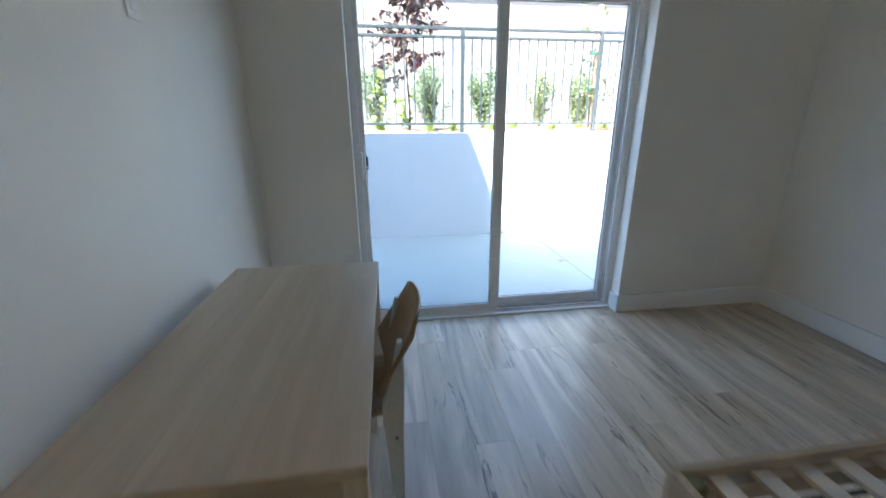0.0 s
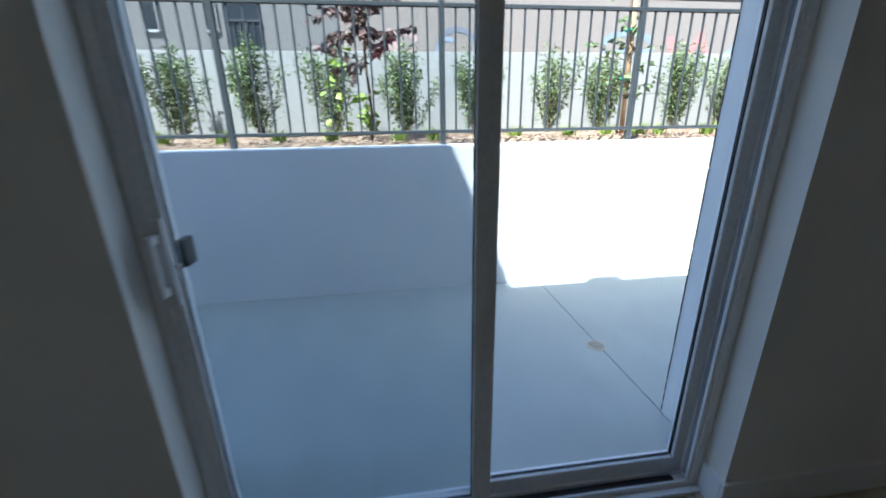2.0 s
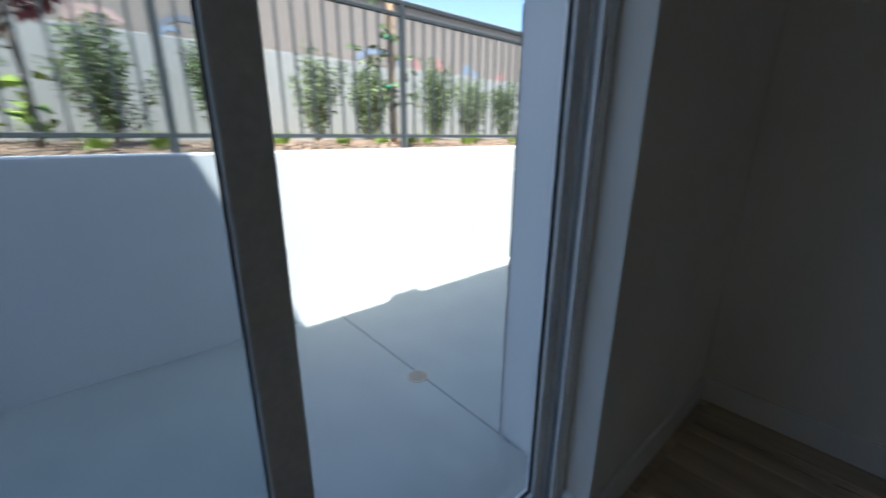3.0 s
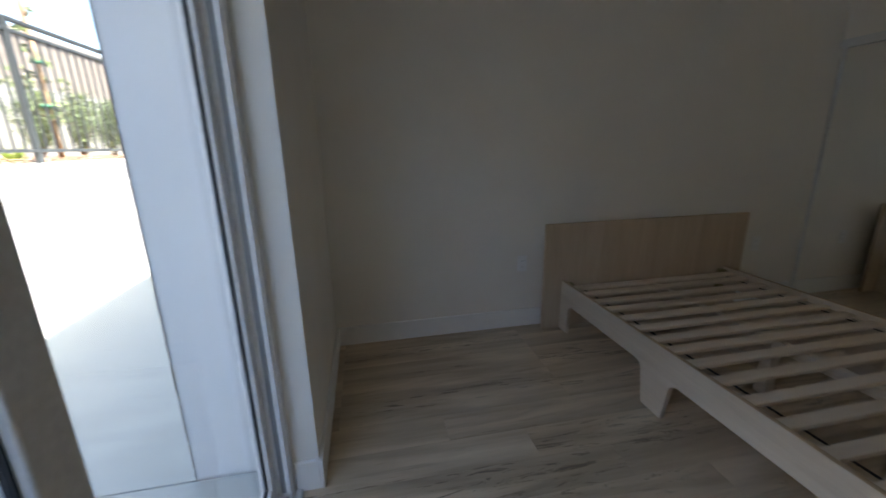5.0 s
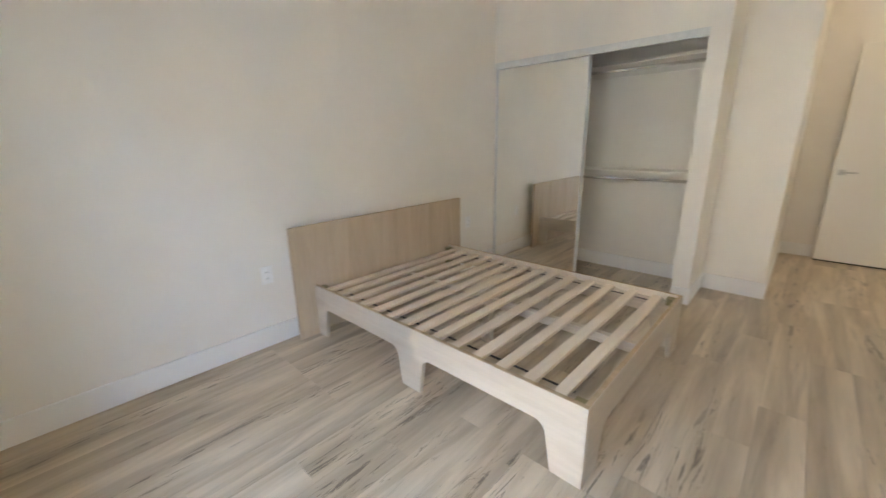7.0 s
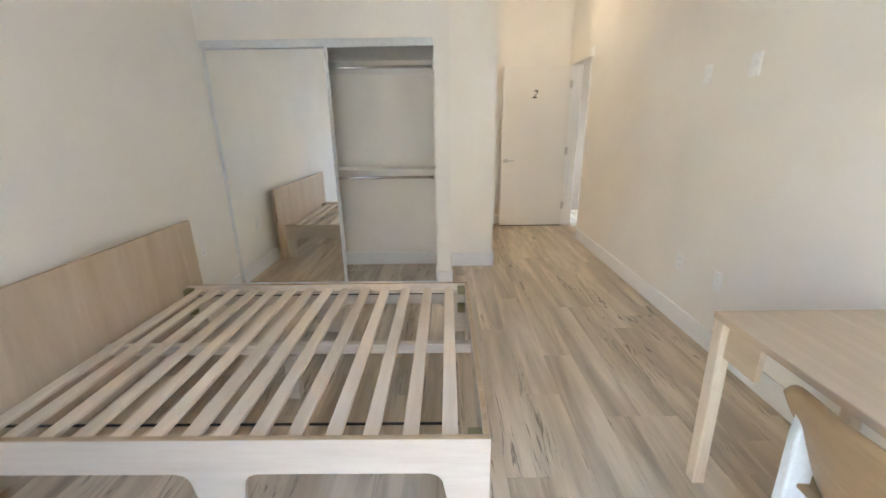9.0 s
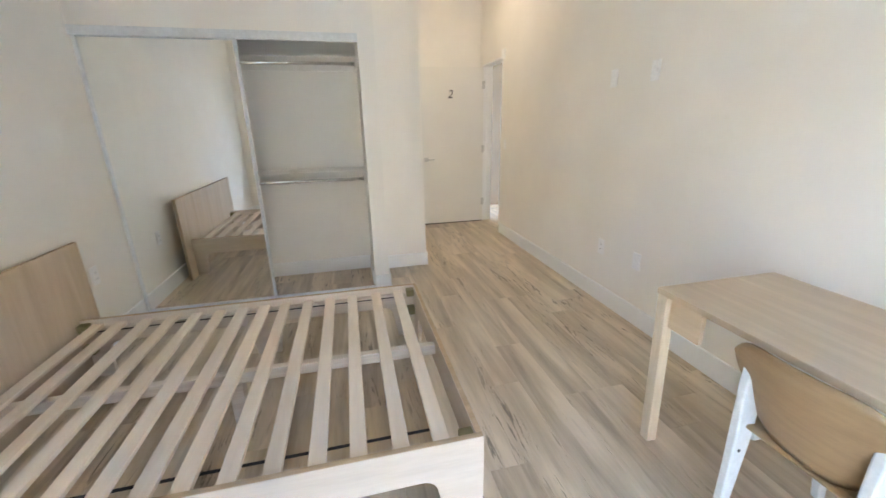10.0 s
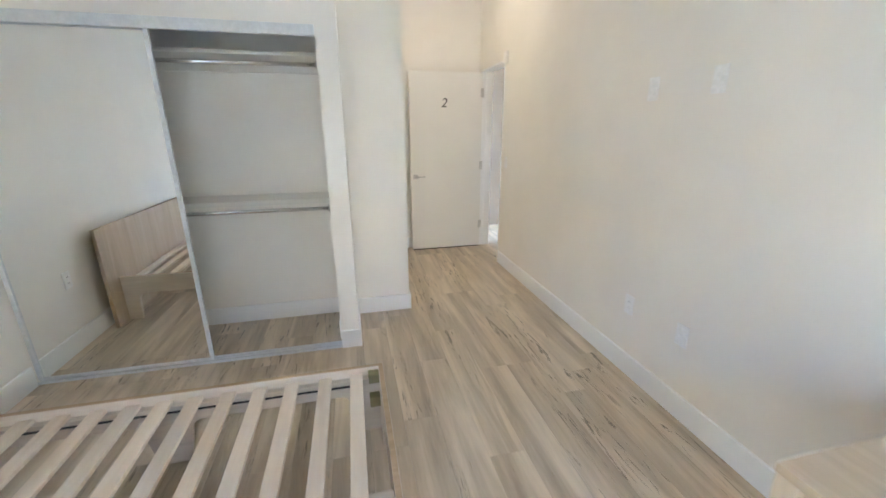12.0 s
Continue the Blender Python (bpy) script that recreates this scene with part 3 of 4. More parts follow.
# ---- desk ----
def desk():
    x0, x1, y0, y1, z, g = 0.072, 0.684, -1.828, -0.695, 0.729, 0.047
    d = thing("desk", ((x0 + x1) / 2, (y0 + y1) / 2, 0), "light oak writing desk pushed against the wall", "desk")
    top = part("desktop", cuboid(x0, x1, y0, y1, z - 0.026, z - 0.0012, 0.003), DESK, d)
    edges = [x0 + 0.0015, x0 + 0.11, x0 + 0.205, x0 + 0.315, x0 + 0.43, x0 + 0.53, x1 - 0.0015]
    for a, c in zip(edges, edges[1:]):
        part("stave", cuboid(a, c, y0 + 0.0015, y1 - 0.0015, z - 0.0012, z), DESK, top)
    for x in (x0 + 0.003, x1 - g - 0.003):
        for y, tilt in ((y0 + 0.003, 0.027), (y1 - g - 0.003, -0.010)):
            b = cuboid(x, x + g, y, y + g, 0, z - 0.026, 0.003)
            for v in b.verts:
                v.co.y += tilt * (1 - v.co.z / z)
            part("leg", b, DESK_Z, d)
    for y in (y0 + 0.016, y1 - 0.036):
        part("end_apron", cuboid(x0 + 0.004 + g, x1 - g - 0.004, y, y + 0.022, 0.57, z - 0.026, 0.002), DESK_X, d)
    for a, c in ((y0 + 0.012 + g, y0 + 0.205), (y1 - 0.205, y1 - g - 0.005)):
        part("front_apron", cuboid(x1 - 0.044, x1 - 0.022, a, c, 0.57, z - 0.026, 0.002), DESK, d)
    return d


desk()


# ---- chair ----
def chair():
    d = thing("chair", (0.62, -1.20, 0), "plywood chair with white lacquered frame, tucked under the desk", "chair")
    yc = -1.20
    for y in (yc - 0.175, yc + 0.145):
        o = [(0.764, 0.705), (0.748, 0.705), (0.728, 0.60), (0.694, 0.49), (0.692, 0.42), (0.725, 0.0), (0.752, 0.0), (0.756, 0.30), (0.762, 0.47), (0.768, 0.60)]
        part("back_leg", prism(bmesh.new(), o, "y", y, y + 0.030, 0.006), CHAIR_WHITE, d)
        o = [(0.32, 0.435), (0.28, 0.40), (0.23, 0.0), (0.265, 0.0), (0.355, 0.36), (0.395, 0.435)]
        part("front_leg", prism(bmesh.new(), o, "y", y, y + 0.030, 0.006), CHAIR_WHITE, d)
        part("side_rail", prism(bmesh.new(), [(0.37, 0.37), (0.675, 0.38), (0.675, 0.445), (0.37, 0.43)], "y", y + 0.003, y + 0.027, 0.004), CHAIR_WHITE, d)
        part("screw", tube(bmesh.new(), (0.735, y - 0.002, 0.36), (0.735, y + 0.032, 0.36), 0.006), SEAL_SHADE, d, "dark screw cap")
        part("screw", tube(bmesh.new(), (0.752, y - 0.002, 0.62), (0.752, y + 0.032, 0.62), 0.006), STEEL, d, "steel screw cap")

    def shell(rows, cols, place, thick):
        bm = bmesh.new()
        g = [[bm.verts.new(place(i / (rows - 1), j / (cols - 1))) for j in range(cols)] for i in range(rows)]
        for i in range(rows - 1):
            for j in range(cols - 1):
                bm.faces.new((g[i][j], g[i][j + 1], g[i + 1][j + 1], g[i + 1][j]))
        bmesh.ops.recalc_face_normals(bm, faces=bm.faces)
        bmesh.ops.solidify(bm, geom=list(bm.faces), thickness=thick)
        for f in bm.faces:
            f.smooth = True
        return bm

    def back(u, v):
        s = 2 * v - 1
        w = 0.19 + 0.008 * math.sin(math.pi * u)
        zlo, zhi = 0.455 + 0.10 * abs(s) ** 2.5, 0.78 - 0.05 * abs(s) ** 6
        return Vector((0.675 + 0.115 * u + 0.035 * (1 - s * s), yc + w * s, zlo + (zhi - zlo) * u))
    part("backrest", shell(12, 22, back, 0.011), PLY, d, "curved brown plywood backrest")

    def seat(u, v):
        s = 2 * v - 1
        return Vector((0.315 + 0.415 * u, yc + 0.175 * s * (1 - 0.08 * abs(2 * u - 1) ** 3), 0.450 - 0.014 * math.sin(math.pi * u) * (1 - s * s) + 0.012 * u * u - 0.03 * max(0, 0.15 - u)))
    part("seat", shell(14, 18, seat, 0.011), PLY, d, "brown plywood seat")


chair()


# ---- plates and small fittings ----
def wall_plate(name, axis_x, face, y, z, label, category, sockets):
    """Plate on a wall that faces +x (face 1) or -x (face -1)."""
    d = thing(name, (axis_x, y, z), label, category, "wall plates")
    xa, xb = sorted((axis_x, axis_x + face * 0.006))
    part("plate", cuboid(xa, xb, y - 0.036, y + 0.036, z - 0.059, z + 0.059, 0.002), PLATE, d)
    f = axis_x + face * 0.006
    if sockets == 2:
        for dz in (-0.021, 0.021):
            xa, xb = sorted((f, f + face * 0.002))
            s = part("socket", cuboid(xa, xb, y - 0.017, y + 0.017, z + dz - 0.015, z + dz + 0.015, 0.0008), PLATE, d)
            xa, xb = sorted((f + face * 0.002, f + face * 0.0026))
            for dy in (-0.006, 0.006):
                part("slot", cuboid(xa, xb, y + dy - 0.0012, y + dy + 0.0012, z + dz - 0.005, z + dz + 0.005), SLOT, s)
    elif sockets == 1:
        xa, xb = sorted((f, f + face * 0.003))
        part("insert", cuboid(xa, xb, y - 0.017, y + 0.017, z - 0.034, z + 0.034, 0.001), PLATE, d)


wall_plate("power_outlet", 0.0, 1, -3.145, 0.447, "white double power outlet low on the wall", "power outlet", 2)
wall_plate("blank_plate", 0.0, 1, -2.748, 0.455, "white blank cover plate low on the wall", "cover plate", 0)
wall_plate("data_plate", 0.0, 1, -2.810, 1.680, "white data socket plate high on the wall", "data socket", 1)
wall_plate("blank_plate", 0.0, 1, -3.203, 1.675, "white blank cover plate high on the wall", "cover plate", 0)
wall_plate("data_plate", 0.0, 1, -0.932, 1.69, "white data socket plate on the wall above the desk", "data socket", 1)
wall_plate("light_switch", 0.0, 1, -5.20, 1.145, "white light switch beside the doorway", "light switch", 0)
wall_plate("power_outlet", EAST, -1, -1.335, 0.490, "white double power outlet beside the headboard", "power outlet", 2)
wall_plate("power_outlet", EAST, -1, -3.385, 0.500, "white double power outlet between bed and closet", "power outlet", 2)

d = thing("wall_sensor", (0.0, -5.28, 2.16), "small white sensor box above the doorway corner", "sensor")
part("housing", cuboid(0.0, 0.028, -5.31, -5.25, 2.10, 2.215, 0.006), PLATE, d)
part("cover", cuboid(0.028, 0.034, -5.302, -5.258, 2.112, 2.203, 0.003), PLATE, d)

# fittings for both, the hall's being an added one out of view
for lx, ly, watt in LAMPS:
    d = thing("ceiling_lamp", (lx, ly, TOP), "round white recessed ceiling lamp, lit; the hall one is added", "ceiling lamp", "ceiling lamps")
    part("trim_ring", tube(bmesh.new(), (lx, ly, TOP - 0.008), (lx, ly, TOP), 0.098, 0.1, 32), TRIM, d)
    part("diffuser", tube(bmesh.new(), (lx, ly, TOP - 0.011), (lx, ly, TOP - 0.008), 0.078, 0.078, 32), GLOW, d, "glowing warm diffuser")

# ---- outside: patio, retaining wall, fence ----
PATIO, WALL_Y, WALL_T, WALL_Z, FENCE_Y = 0.012, 2.225, 0.30, 1.243, 2.46


def patio():
    g = built("patio", cuboid(-6, 9, 0.22, WALL_Y + 0.05, -0.12, -0.012), CONCRETE, "smooth pale concrete patio with a control joint", "patio")
    for x0, x1, y0, y1 in ((-6, 2.4945, 0.222, WALL_Y), (2.4995, 9, 0.512, WALL_Y)):
        part("slab", cuboid(x0, x1, y0, y1, -0.012, PATIO, 0.004), CONCRETE, g)
    dr = thing("floor_drain", (2.475, 1.115, PATIO), "round perforated metal floor drain in the patio", "drain")
    part("rim", tube(bmesh.new(), (2.475, 1.115, PATIO - 0.002), (2.475, 1.115, PATIO + 0.003), 0.062, 0.060, 28), CAST, dr)
    for k in range(7):
        y = 1.115 + (k - 3) * 0.014
        w = math.sqrt(max(0.0, 0.05 ** 2 - (y - 1.115) ** 2))
        part("slot", cuboid(2.475 - w, 2.475 + w, y - 0.003, y + 0.003, PATIO + 0.003, PATIO + 0.0036), SLOT, dr)


patio()
built("retaining_wall", cuboid(-9, 12, WALL_Y, WALL_Y + WALL_T, -0.12, WALL_Z, 0.008), STUCCO, "white stuccoed retaining wall behind the patio", "retaining wall")
# unseen upper parts reach 4.02 m to place the patio's shade edge
b = cuboid(2.505, 9, 0.221, 0.51, -0.1, 4.02)
box(b, -8, 0.40, 0.221, 0.51, -0.1, 4.02)
box(b, 0.40, 2.505, 0.221, 0.51, 2.35, 4.02)
built("wall_outside", b, STUCCO, "white stuccoed outside wall, its unseen top added to cast the patio's shade", "outside wall")
bead_rnd = random.Random(14)
b = bmesh.new()
zb = PATIO + 0.01
while zb < 4.0:
    zl = bead_rnd.uniform(0.015, 0.14)
    box(b, 2.5015 - bead_rnd.uniform(0, 0.0015), 2.5045, 0.5075, 0.5105 + bead_rnd.uniform(0.0, 0.0015), zb, min(4.01, zb + zl))
    zb += zl + bead_rnd.uniform(0.0, 0.02)
solid("corner_bead", b, BEAD, "chipped dark edge bead on the stuccoed outside corner", "corner bead")
# slab out of view, added to keep sun off the rooms
built("shade_roof", cuboid(-8, 9, -9, 0.50, 3.9, 4.02), ROOF, "unseen flat roof slab added to block the sun", "roof")
# added block steps the shade edge at the retaining wall's foot
built("shade_notch_block", cuboid(1.22, 1.50, 0.36, 0.508, 4.02, 4.26, 0.01), STUCCO, "unseen block added to notch the shade edge on the patio", "parapet")
# block out of view; its east edge throws the slanted shade line
built("shade_wing_block", cuboid(-8, -0.29, -9, 0.515, 3.2, 6.0), STUCCO, "unseen tall white block added to cast slanted shade on the retaining wall", "building")


def fence():
    x_first, gap, n = -5.115, 1.695, 10
    z_top, z_mid, z_low = 2.372, 2.283, 1.346
    d = thing("fence", (1.7, FENCE_Y, WALL_Z), "grey painted steel railing on the retaining wall", "fence")
    x_last = x_first + gap * (n - 1)
    for z, h in ((z_top, 0.016), (z_mid, 0.014), (z_low, 0.014)):
        part("rail", cuboid(x_first, x_last, FENCE_Y - 0.018, FENCE_Y + 0.018, z - h, z + h, 0.003), FENCE, d)
    for k in range(n):
        x = x_first + gap * k
        part("post", cuboid(x - 0.022, x + 0.022, FENCE_Y - 0.022, FENCE_Y + 0.022, WALL_Z - 0.02, z_top + 0.01, 0.003), FENCE, d)
    me = finished("picket", cuboid(-0.0075, 0.0075, -0.0075, 0.0075, z_low, z_mid, 0.001, 1), FENCE)
    for k in range(n - 1):
        for j in range(1, 15):
            ob = new("picket", me)
            ob.parent = d
            ob.matrix_parent_inverse = d.matrix_basis.inverted()
            ob.location = (x_first + gap * (k + j / 15), FENCE_Y, 0)


fence()

# ---- planting strip ----
SOIL_Z, GARDEN_Y = 1.255, 4.40


def soil():
    bm = bmesh.new()
    nx, ny = 120, 16
    g = []
    for i in range(nx + 1):
        row = []
        for j in range(ny + 1):
            x, y = -9 + 21 * i / nx, WALL_Y + WALL_T + (GARDEN_Y - WALL_Y - WALL_T) * j / ny
            row.append(bm.verts.new((x, y, SOIL_Z + 0.03 * noise.noise((x * 1.7, y * 1.7, 0)) + 0.012 * noise.noise((x * 7, y * 7, 3)) + 0.02 * j / ny if j else WALL_Z - 0.03)))
        g.append(row)
    for i in range(nx):
        for j in range(ny):
            bm.faces.new((g[i][j], g[i + 1][j], g[i + 1][j + 1], g[i][j + 1])).smooth = True
    built("planting_bed", bm, SOIL, "brown mulched planting bed", "soil")
    rnd = random.Random(5)
    verts, faces = [], []
    for _ in range(12000):
        x, y = rnd.uniform(-2.5, 7.5), WALL_Y + WALL_T + 0.02 + 1.7 * rnd.random()
        z = SOIL_Z + 0.03 * noise.noise((x * 1.7, y * 1.7, 0)) + 0.02 * (y - 2.5) / 1.9 + 0.012
        a, l, w = rnd.uniform(0, 6.3), rnd.uniform(0.006, 0.020), rnd.uniform(0.003, 0.007)
        c, s, t = math.cos(a), math.sin(a), rnd.uniform(-0.006, 0.006)
        k = len(verts)
        verts += [(x - c * l - s * w, y - s * l + c * w, z - t), (x - c * l + s * w, y - s * l - c * w, z - t), (x + c * l + s * w, y + s * l - c * w, z + t), (x + c * l - s * w, y + s * l + c * w, z + t), (x, y, z + 0.008)]
        faces += [(k, k + 1, k + 4), (k + 1, k + 2, k + 4), (k + 2, k + 3, k + 4), (k + 3, k, k + 4)]
    me = bpy.data.meshes.new("mulch")
    me.from_pydata(verts, [], faces)
    me.materials.append(CHIP)
    tagged(new("mulch", me), "loose brown bark mulch chips", "mulch", "", "stuff")


soil()
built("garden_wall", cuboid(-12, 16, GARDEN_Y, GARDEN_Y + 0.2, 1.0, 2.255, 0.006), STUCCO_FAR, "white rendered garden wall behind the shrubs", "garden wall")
built("ground", cuboid(-600, 600, GARDEN_Y + 0.2, 900, 0.9, 1.0), GROUND, "bare ground reaching into the distance", "ground")


def leaf_mesh(name, spots, size, rnd, material, droop=0.0, broad=0.45):
    """Folded leaves at the given places, each six triangles or fewer."""
    verts, faces = [], []
    for p, out in spots:
        l = size * rnd.uniform(0.6, 1.25)
        way = (Vector(out) + Vector((rnd.gauss(0, 0.5), rnd.gauss(0, 0.5), rnd.gauss(0, 0.45) - droop))).normalized()
        side = way.cross(Vector((rnd.gauss(0, 1), rnd.gauss(0, 1), rnd.gauss(0, 1)))).normalized()
        up = side.cross(way)
        p = Vector(p)
        k = len(verts)
        w = l * broad * 0.5
        verts += [p, p + way * l * 0.5 + side * w + up * w * 0.35, p + way * l, p + way * l * 0.5 - side * w + up * w * 0.35, p + way * l * 0.5]
        faces += [(k, k + 1, k + 4), (k + 1, k + 2, k + 4), (k + 2, k + 3, k + 4), (k + 3, k, k + 4)]
    me = bpy.data.meshes.new(name)
    me.from_pydata([tuple(v) for v in verts], [], faces)
    me.materials.append(material)
    return me


def attach(name, me, parent, label=""):
    ob = new(name, me)
    ob.parent = parent
    ob.matrix_parent_inverse = parent.matrix_basis.inverted()
    return tagged(ob, label)


def shrub(x, y, h, w, seed, label, dense=1800):
    rnd = random.Random(seed)
    d = thing("shrub", (x, y, SOIL_Z), label, "shrub", "shrubs along the garden wall")
    stems = bmesh.new()
    spots = []
    for k in range(17):
        a, lean = rnd.uniform(0, 6.3), rnd.uniform(0.1, 1.0)
        p = Vector((x + rnd.gauss(0, 0.02), y + rnd.gauss(0, 0.02), SOIL_Z - 0.01))
        tip = Vector((x + math.cos(a) * w * 0.5 * lean, y + math.sin(a) * w * 0.38 * lean, SOIL_Z + h * rnd.uniform(0.74, 1.06) * (1.08 - 0.2 * lean)))
        bend = (p + tip) / 2 + Vector((math.cos(a), math.sin(a), 0)) * w * 0.10 * lean
        q0 = p
        for s in range(1, 8):
            u = s / 7
            q1 = p * (1 - u) ** 2 + bend * 2 * u * (1 - u) + tip * u * u
            tube(stems, q0, q1, 0.007 * (1.1 - u * 0.8), 0.007 * (1.0 - u * 0.8), 5)
            q0 = q1
        for _ in range(dense // 17):
            u = rnd.random() ** 0.62
            if u < 0.18:
                continue
            q = p * (1 - u) ** 2 + bend * 2 * u * (1 - u) + tip * u * u
            out = Vector((rnd.gauss(0, 1), rnd.gauss(0, 1), rnd.gauss(0.3, 0.8))).normalized()
            spots.append((q + out * rnd.uniform(0.0, 0.09), out))
    part("stems", stems, BARK, d, "thin brown stems")
    attach("foliage", leaf_mesh("foliage", spots, 0.043, rnd, LEAF), d, "small glossy green leaves")
    return d


SHRUBS = [(-1.95, 0.86, 0.72), (-1.05, 0.93, 0.74), (-0.17, 0.95, 0.76), (0.62, 0.94, 0.72), (1.46, 0.92, 0.74), (2.25, 0.90, 0.68), (3.18, 0.92, 0.68), (3.86, 0.86, 0.62), (4.80, 0.93, 0.72), (5.50, 0.84, 0.66), (6.35, 0.82, 0.66), (7.15, 0.9, 0.72), (8.0, 0.88, 0.72), (8.85, 0.9, 0.66), (9.7, 0.9, 0.72)]
for k, (sx, sh, sw) in enumerate(SHRUBS):
    shrub(sx, 3.85 + 0.05 * math.sin(k * 2.1), sh, sw, 40 + k, "bushy green evergreen shrub in front of a white wall" if k % 3 else "loose open green shrub in front of a white wall", 4200 if k % 3 else 3000)


def tuft(x, y, seed):
    rnd = random.Random(seed)
    bm = bmesh.new()
    for _ in range(46):
        a, l = rnd.uniform(0, 6.3), rnd.uniform(0.05, 0.15)
        o = Vector((x + rnd.gauss(0, 0.025), y + rnd.gauss(0, 0.025), SOIL_Z + 0.0))
        t = o + Vector((math.cos(a) * l * 0.6, math.sin(a) * l * 0.6, l))
        m = o.lerp(t, 0.5) + Vector((0, 0, 0.02))
        sd = Vector((-math.sin(a), math.cos(a), 0)) * 0.006
        v = [bm.verts.new(q) for q in (o - sd, o + sd, m + sd * 0.8, t, m - sd * 0.8)]
        bm.faces.new(v)
    solid("grass_tuft", bm, LIME, "small lime green grass tuft in the mulch", "grass tuft", "grass tufts")


for k, tx in enumerate((-1.35, -0.75, -0.32, 0.22, 0.68, 1.30, 1.62, 2.18, 2.42, 3.02, 3.32, 3.75, 4.05, 4.45, 4.72, 5.2)):
    tuft(tx, 2.75 + 0.32 * ((k * 7) % 5) / 5, 90 + k)


def vine(x, y, h, seed, label):
    """Young climber with broad lime leaves."""
    rnd = random.Random(seed)
    d = thing("young_climber", (x, y, SOIL_Z), label, "climber")
    st = bmesh.new()
    tube(st, (x, y, SOIL_Z - 0.01), (x + 0.03, y, SOIL_Z + h), 0.006, 0.003, 6)
    part("stem", st, BARK, d)
    spots = [((x + rnd.gauss(0.01, 0.05), y + rnd.gauss(0, 0.04), SOIL_Z + h * rnd.uniform(0.1, 1.0)), (rnd.gauss(0, 1), rnd.gauss(-0.6, 0.6), 0.1)) for _ in range(26)]
    attach("leaves", leaf_mesh("leaves", spots, 0.115, rnd, LIME, 0.4, 0.75), d, "broad lime green leaves")


vine(0.98, 3.30, 0.45, 11, "small climber with broad lime green leaves")
vine(0.70, 3.55, 0.92, 12, "tall climber with broad lime green leaves")


def plum_tree(x, y):
    rnd = random.Random(21)
    d = thing("plum_tree", (x, y, SOIL_Z), "young purple-leaved tree with a thin dark trunk", "tree")
    tr = bmesh.new()
    pts = [Vector((x + 0.015 * math.sin(k * 1.3), y, SOIL_Z - 0.02 + 0.22 * k)) for k in range(9)]
    for k in range(8):
        tube(tr, pts[k], pts[k + 1], 0.015 - 0.001 * k, 0.014 - 0.001 * k, 8)
    spots, reds = [], []
    for k in range(62):
        a = rnd.uniform(0, 6.3)
        z = rnd.uniform(0.66, 1.75)
        o = Vector((x, y, SOIL_Z + z))
        l = rnd.uniform(0.20, 0.55)
        tip = o + Vector((math.cos(a) * l, math.sin(a) * l * 0.7, rnd.uniform(-0.20, 0.22)))
        tube(tr, o, tip, 0.005, 0.002, 5)
        for _ in range(20):
            u = rnd.uniform(0.25, 1.05)
            q = o.lerp(tip, u)
            (reds if (a % 6.3 < 1.3 and z < 1.2) else spots).append((q, (rnd.gauss(0, 1), rnd.gauss(0, 1), -0.5)))
    part("trunk", tr, BARK, d, "thin dark trunk and limbs")
    attach("crown", leaf_mesh("crown", spots, 0.085, rnd, PLUM, 0.5, 0.6), d, "drooping dark purple leaves")
    attach("red_leaves", leaf_mesh("red_leaves", reds, 0.085, rnd, RED, 0.5, 0.6), d, "bright red younger leaves")


plum_tree(1.05, 2.9)


def staked_tree(x, y):
    rnd = random.Random(33)
    d = thing("staked_tree", (x, y, SOIL_Z), "young green tree tied to a wooden stake", "tree")
    part("stake", tube(bmesh.new(), (x + 0.03, y, SOIL_Z - 0.05), (x + 0.0, y, SOIL_Z + 1.75), 0.026, 0.026, 10), STAKE, d, "brown round wooden stake")
    tr = bmesh.new()
    tube(tr, (x - 0.04, y - 0.03, SOIL_Z - 0.02), (x - 0.055, y - 0.03, SOIL_Z + 1.8), 0.013, 0.008, 8)
    spots = []
    for k in range(24):
        a, z, l = rnd.uniform(0, 6.3), rnd.uniform(0.35, 1.75), rnd.uniform(0.12, 0.42)
        o = Vector((x - 0.05, y - 0.03, SOIL_Z + z))
        tip = o + Vector((math.cos(a) * l, math.sin(a) * l * 0.6, rnd.uniform(0, 0.16)))
        tube(tr, o, tip, 0.004, 0.002, 5)
        spots += [(o.lerp(tip, rnd.uniform(0.3, 1.05)), (rnd.gauss(0, 1), rnd.gauss(0, 1), -0.2)) for _ in range(8)]
    part("trunk", tr, BARK, d, "thin trunk and twigs")
    attach("crown", leaf_mesh("crown", spots, 0.075, rnd, LEAF, 0.3, 0.65), d, "sparse light green leaves")
    for z in (0.55, 0.98):
        part("tie", tube(bmesh.new(), (x - 0.02, y - 0.015, SOIL_Z + z - 0.012), (x - 0.02, y - 0.015, SOIL_Z + z + 0.012), 0.045, 0.045, 12), TIE, d, "green plastic tie")


staked_tree(3.60, 3.0)
staked_tree(6.15, 3.0)


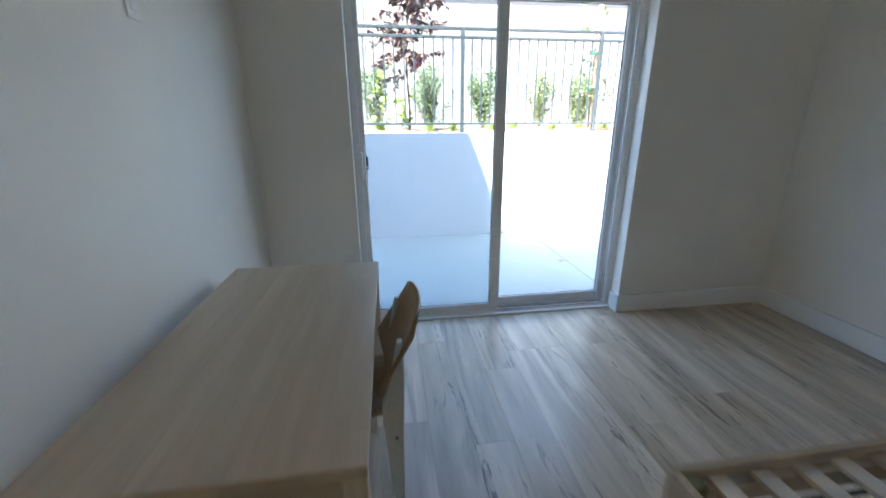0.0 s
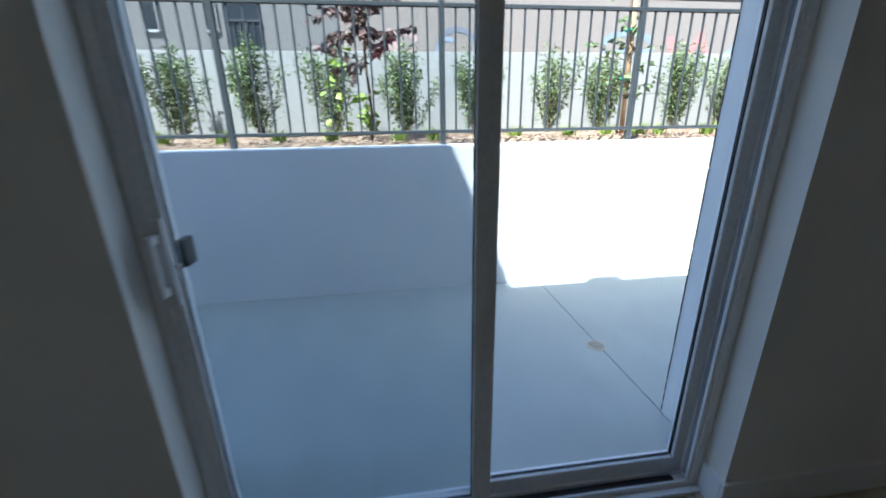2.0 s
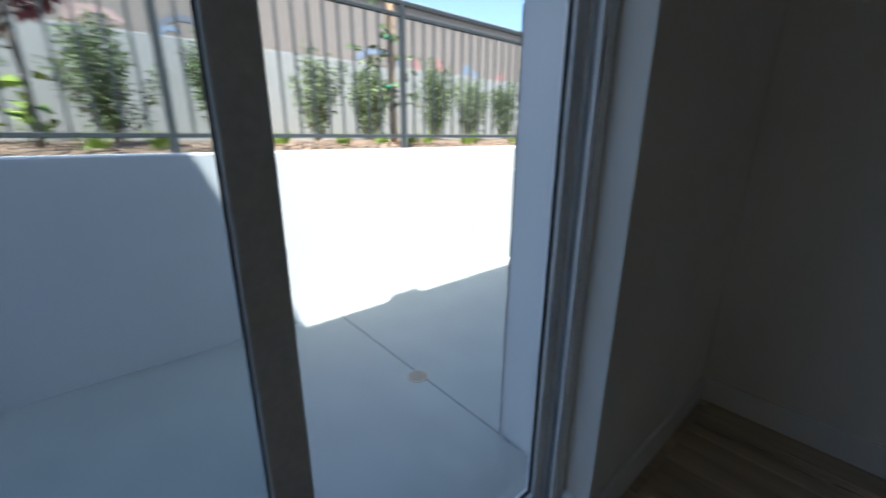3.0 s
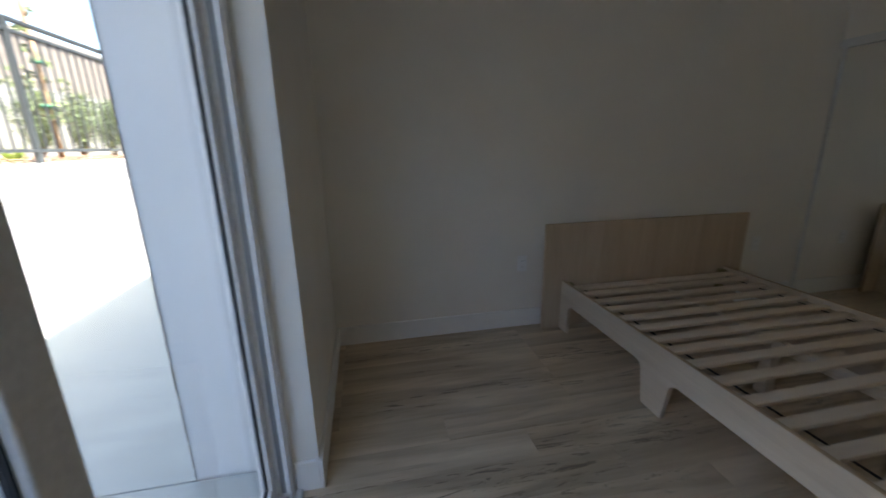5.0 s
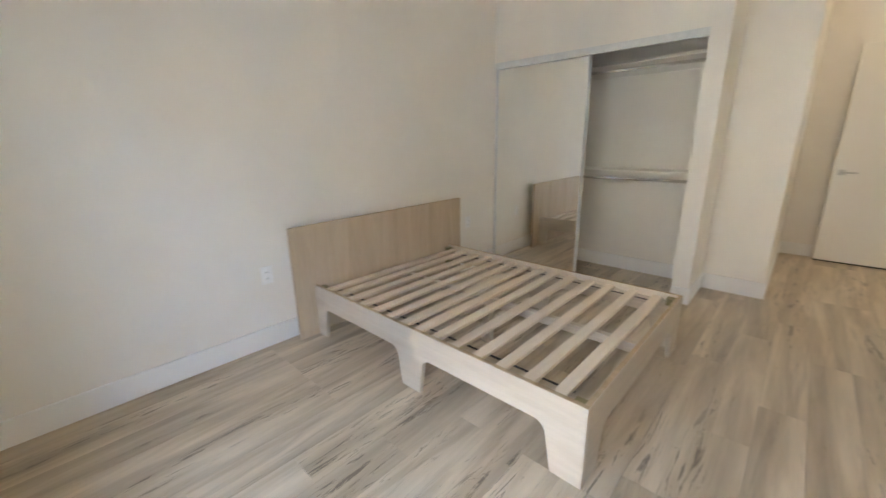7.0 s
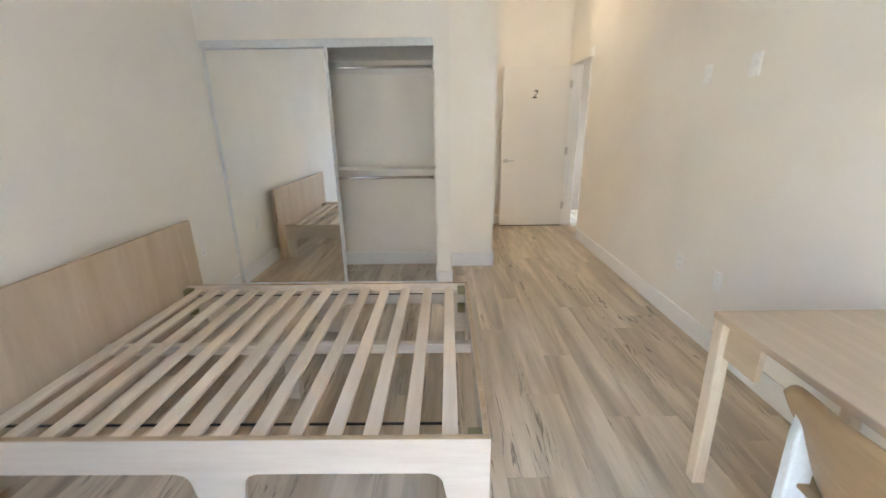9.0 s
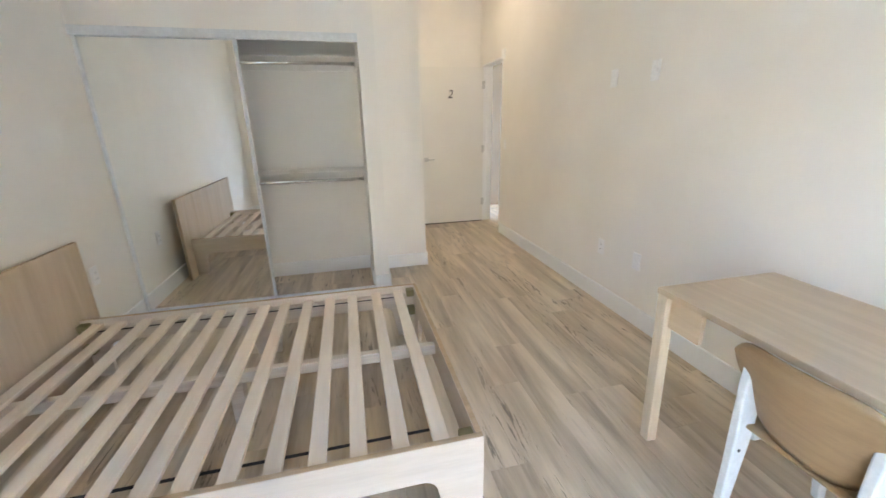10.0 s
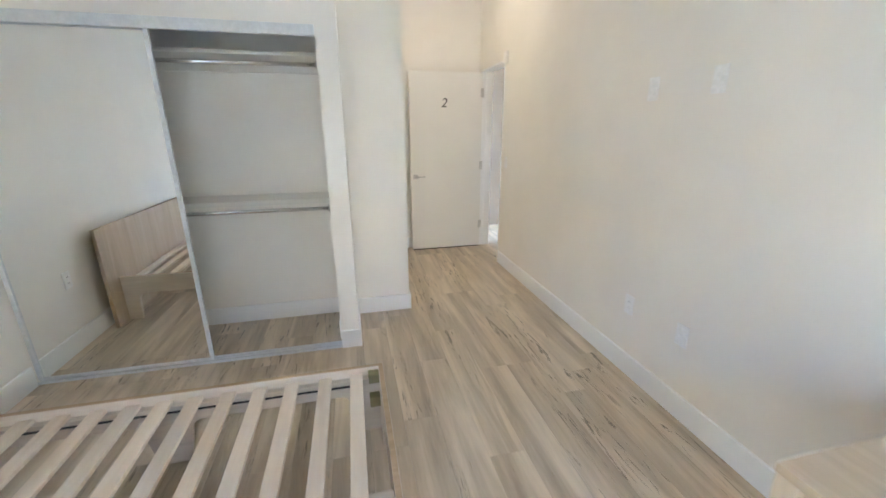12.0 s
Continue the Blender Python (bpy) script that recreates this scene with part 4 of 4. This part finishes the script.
# ---- neighbouring house ----
def neighbour():
    Y = 8.0
    d = thing("neighbour_house", (2, Y, 1.0), "beige rendered neighbouring house with painted scrawls and a flat roof", "house")
    part("wall", cuboid(0.35, 22, Y, Y + 0.3, 0.95, 4.25), BEIGE, d, "pinkish beige rendered wall")
    part("wing_wall", cuboid(-14, 0.35, Y - 0.02, Y + 0.3, 0.95, 5.4), GREY_R, d, "grey beige rendered wall")
    part("roof_edge", cuboid(0.36, 22, Y - 0.06, Y + 0.5, 4.25, 4.36, 0.01), ROOF, d, "dark flat roof edge")
    part("back_wall", cuboid(-14, 22, Y + 5.8, Y + 6.0, 0.95, 4.2), BEIGE, d)
    for x0, x1, z0, z1 in ((-3.22, -2.98, 3.15, 3.6), (-2.12, -1.93, 3.15, 3.62), (-4.6, -4.3, 3.15, 3.6)):
        w = part("window", cuboid(x0, x1, Y - 0.045, Y - 0.022, z0, z1), DARK, d, "small dark window")
        for a, c in ((x0 - 0.035, x0), (x1, x1 + 0.035)):
            part("window_frame", cuboid(a, c, Y - 0.05, Y - 0.021, z0 - 0.035, z1 + 0.035), GREY_R, w)
        part("window_sill", cuboid(x0, x1, Y - 0.06, Y - 0.021, z0 - 0.05, z0), STUCCO_FAR, w)
    w = part("porch_opening", cuboid(-1.78, -1.11, Y - 0.045, Y - 0.022, 2.0, 3.9), DARK, d, "dark porch opening with railings")
    for k in range(6):
        x = -1.74 + 0.12 * k
        part("bar", cuboid(x - 0.008, x + 0.008, Y - 0.065, Y - 0.041, 2.0, 3.3), FENCE, w)
    part("bar_rail", cuboid(-1.78, -1.11, Y - 0.07, Y - 0.041, 3.3, 3.34), FENCE, w)
    rnd = random.Random(3)

    def stroke(points, wide, mat):
        bm = bmesh.new()
        for (xa, za), (xb, zb) in zip(points, points[1:]):
            t = Vector((xb - xa, 0, zb - za)).normalized()
            n = Vector((-t.z, 0, t.x)) * wide
            y0 = Y - 0.006 - 0.002 * rnd.random()
            q = [(xa - t.x * wide * 0.5, za - t.z * wide * 0.5), (xb + t.x * wide * 0.5, zb + t.z * wide * 0.5)]
            bm.faces.new([bm.verts.new((q[0][0] + n.x, y0, q[0][1] + n.z)), bm.verts.new((q[1][0] + n.x, y0, q[1][1] + n.z)), bm.verts.new((q[1][0] - n.x, y0, q[1][1] - n.z)), bm.verts.new((q[0][0] - n.x, y0, q[0][1] - n.z))])
        part("scrawl", bm, mat, d, "sprayed paint scrawl")

    def arc(cx, cz, rx, rz, a0, a1, n=10):
        return [(cx + rx * math.cos(radians(a0 + (a1 - a0) * k / n)), cz + rz * math.sin(radians(a0 + (a1 - a0) * k / n))) for k in range(n + 1)]
    stroke(arc(2.75, 2.85, 0.42, 0.38, 10, 175), 0.05, SPRAY_DARK)
    stroke(arc(2.55, 2.75, 0.22, 0.30, 60, 200), 0.04, SPRAY_BLUE)
    stroke(arc(1.6, 2.95, 0.30, 0.22, 20, 330), 0.06, SPRAY_PINK)
    stroke([(1.15, 2.75), (1.35, 3.2), (1.5, 2.8)], 0.05, SPRAY_PINK)
    stroke(arc(6.6, 3.0, 0.55, 0.20, 0, 180), 0.06, SPRAY_BLUE)
    stroke([(6.0, 2.8), (7.2, 2.82)], 0.07, SPRAY_BLUE)
    stroke([(7.6, 3.1), (7.75, 2.75)], 0.09, SPRAY_RED)
    stroke([(8.1, 2.75), (8.35, 3.2), (8.55, 2.8)], 0.07, SPRAY_RED)
    stroke([(9.1, 2.75), (9.4, 3.15), (9.9, 2.85)], 0.08, SPRAY_BLUE)
    stroke([(10.4, 2.75), (10.9, 3.1)], 0.09, SPRAY_RED)


neighbour()


# ---- floor planks ----
def floor_planks():
    base = built("floor", cuboid(-1.62, EAST + 0.13, -7.2, 0.10, -0.12, -0.006), JOINT, "greige oak vinyl plank floor", "floor")
    w, l, gap = 0.180, 1.22, 0.00025
    rnd = random.Random(8)
    cache = {}

    def plank(x0, x1, y0, y1):
        sx, sy = round(x1 - x0, 4), round(y1 - y0, 4)
        if (sx, sy) not in cache:
            bm = cuboid(gap, sx - gap, gap, sy - gap, -0.006, 0.0, 0.0)
            top = [e for e in bm.edges if all(v.co.z > -0.001 for v in e.verts)]
            bmesh.ops.bevel(bm, geom=top, offset=0.0004, segments=1, affect="EDGES")
            cache[(sx, sy)] = finished("plank", bm, PLANK)
        ob = new("plank", cache[(sx, sy)])
        ob.parent = base
        ob.location = (x0, y0, 0)

    def run(x0, x1, y0, y1):
        n = max(1, math.ceil((x1 - x0) / w - 0.01))
        for k in range(n):
            a, c = x0 + k * w, min(x1, x0 + (k + 1) * w)
            y = y0
            e = y0 + rnd.choice((0.2, 0.37, 0.53, 0.71, 0.9, 1.05))
            while y < y1 - 0.001:
                plank(a, c, y, min(e, y1))
                y, e = e, e + l
    run(-0.02, 1.24, END_Y - 0.02, 0.098)
    run(1.24, EAST + 0.01, -4.42, 0.098)
    run(-1.5, -0.02, -7.08, -4.72)


floor_planks()
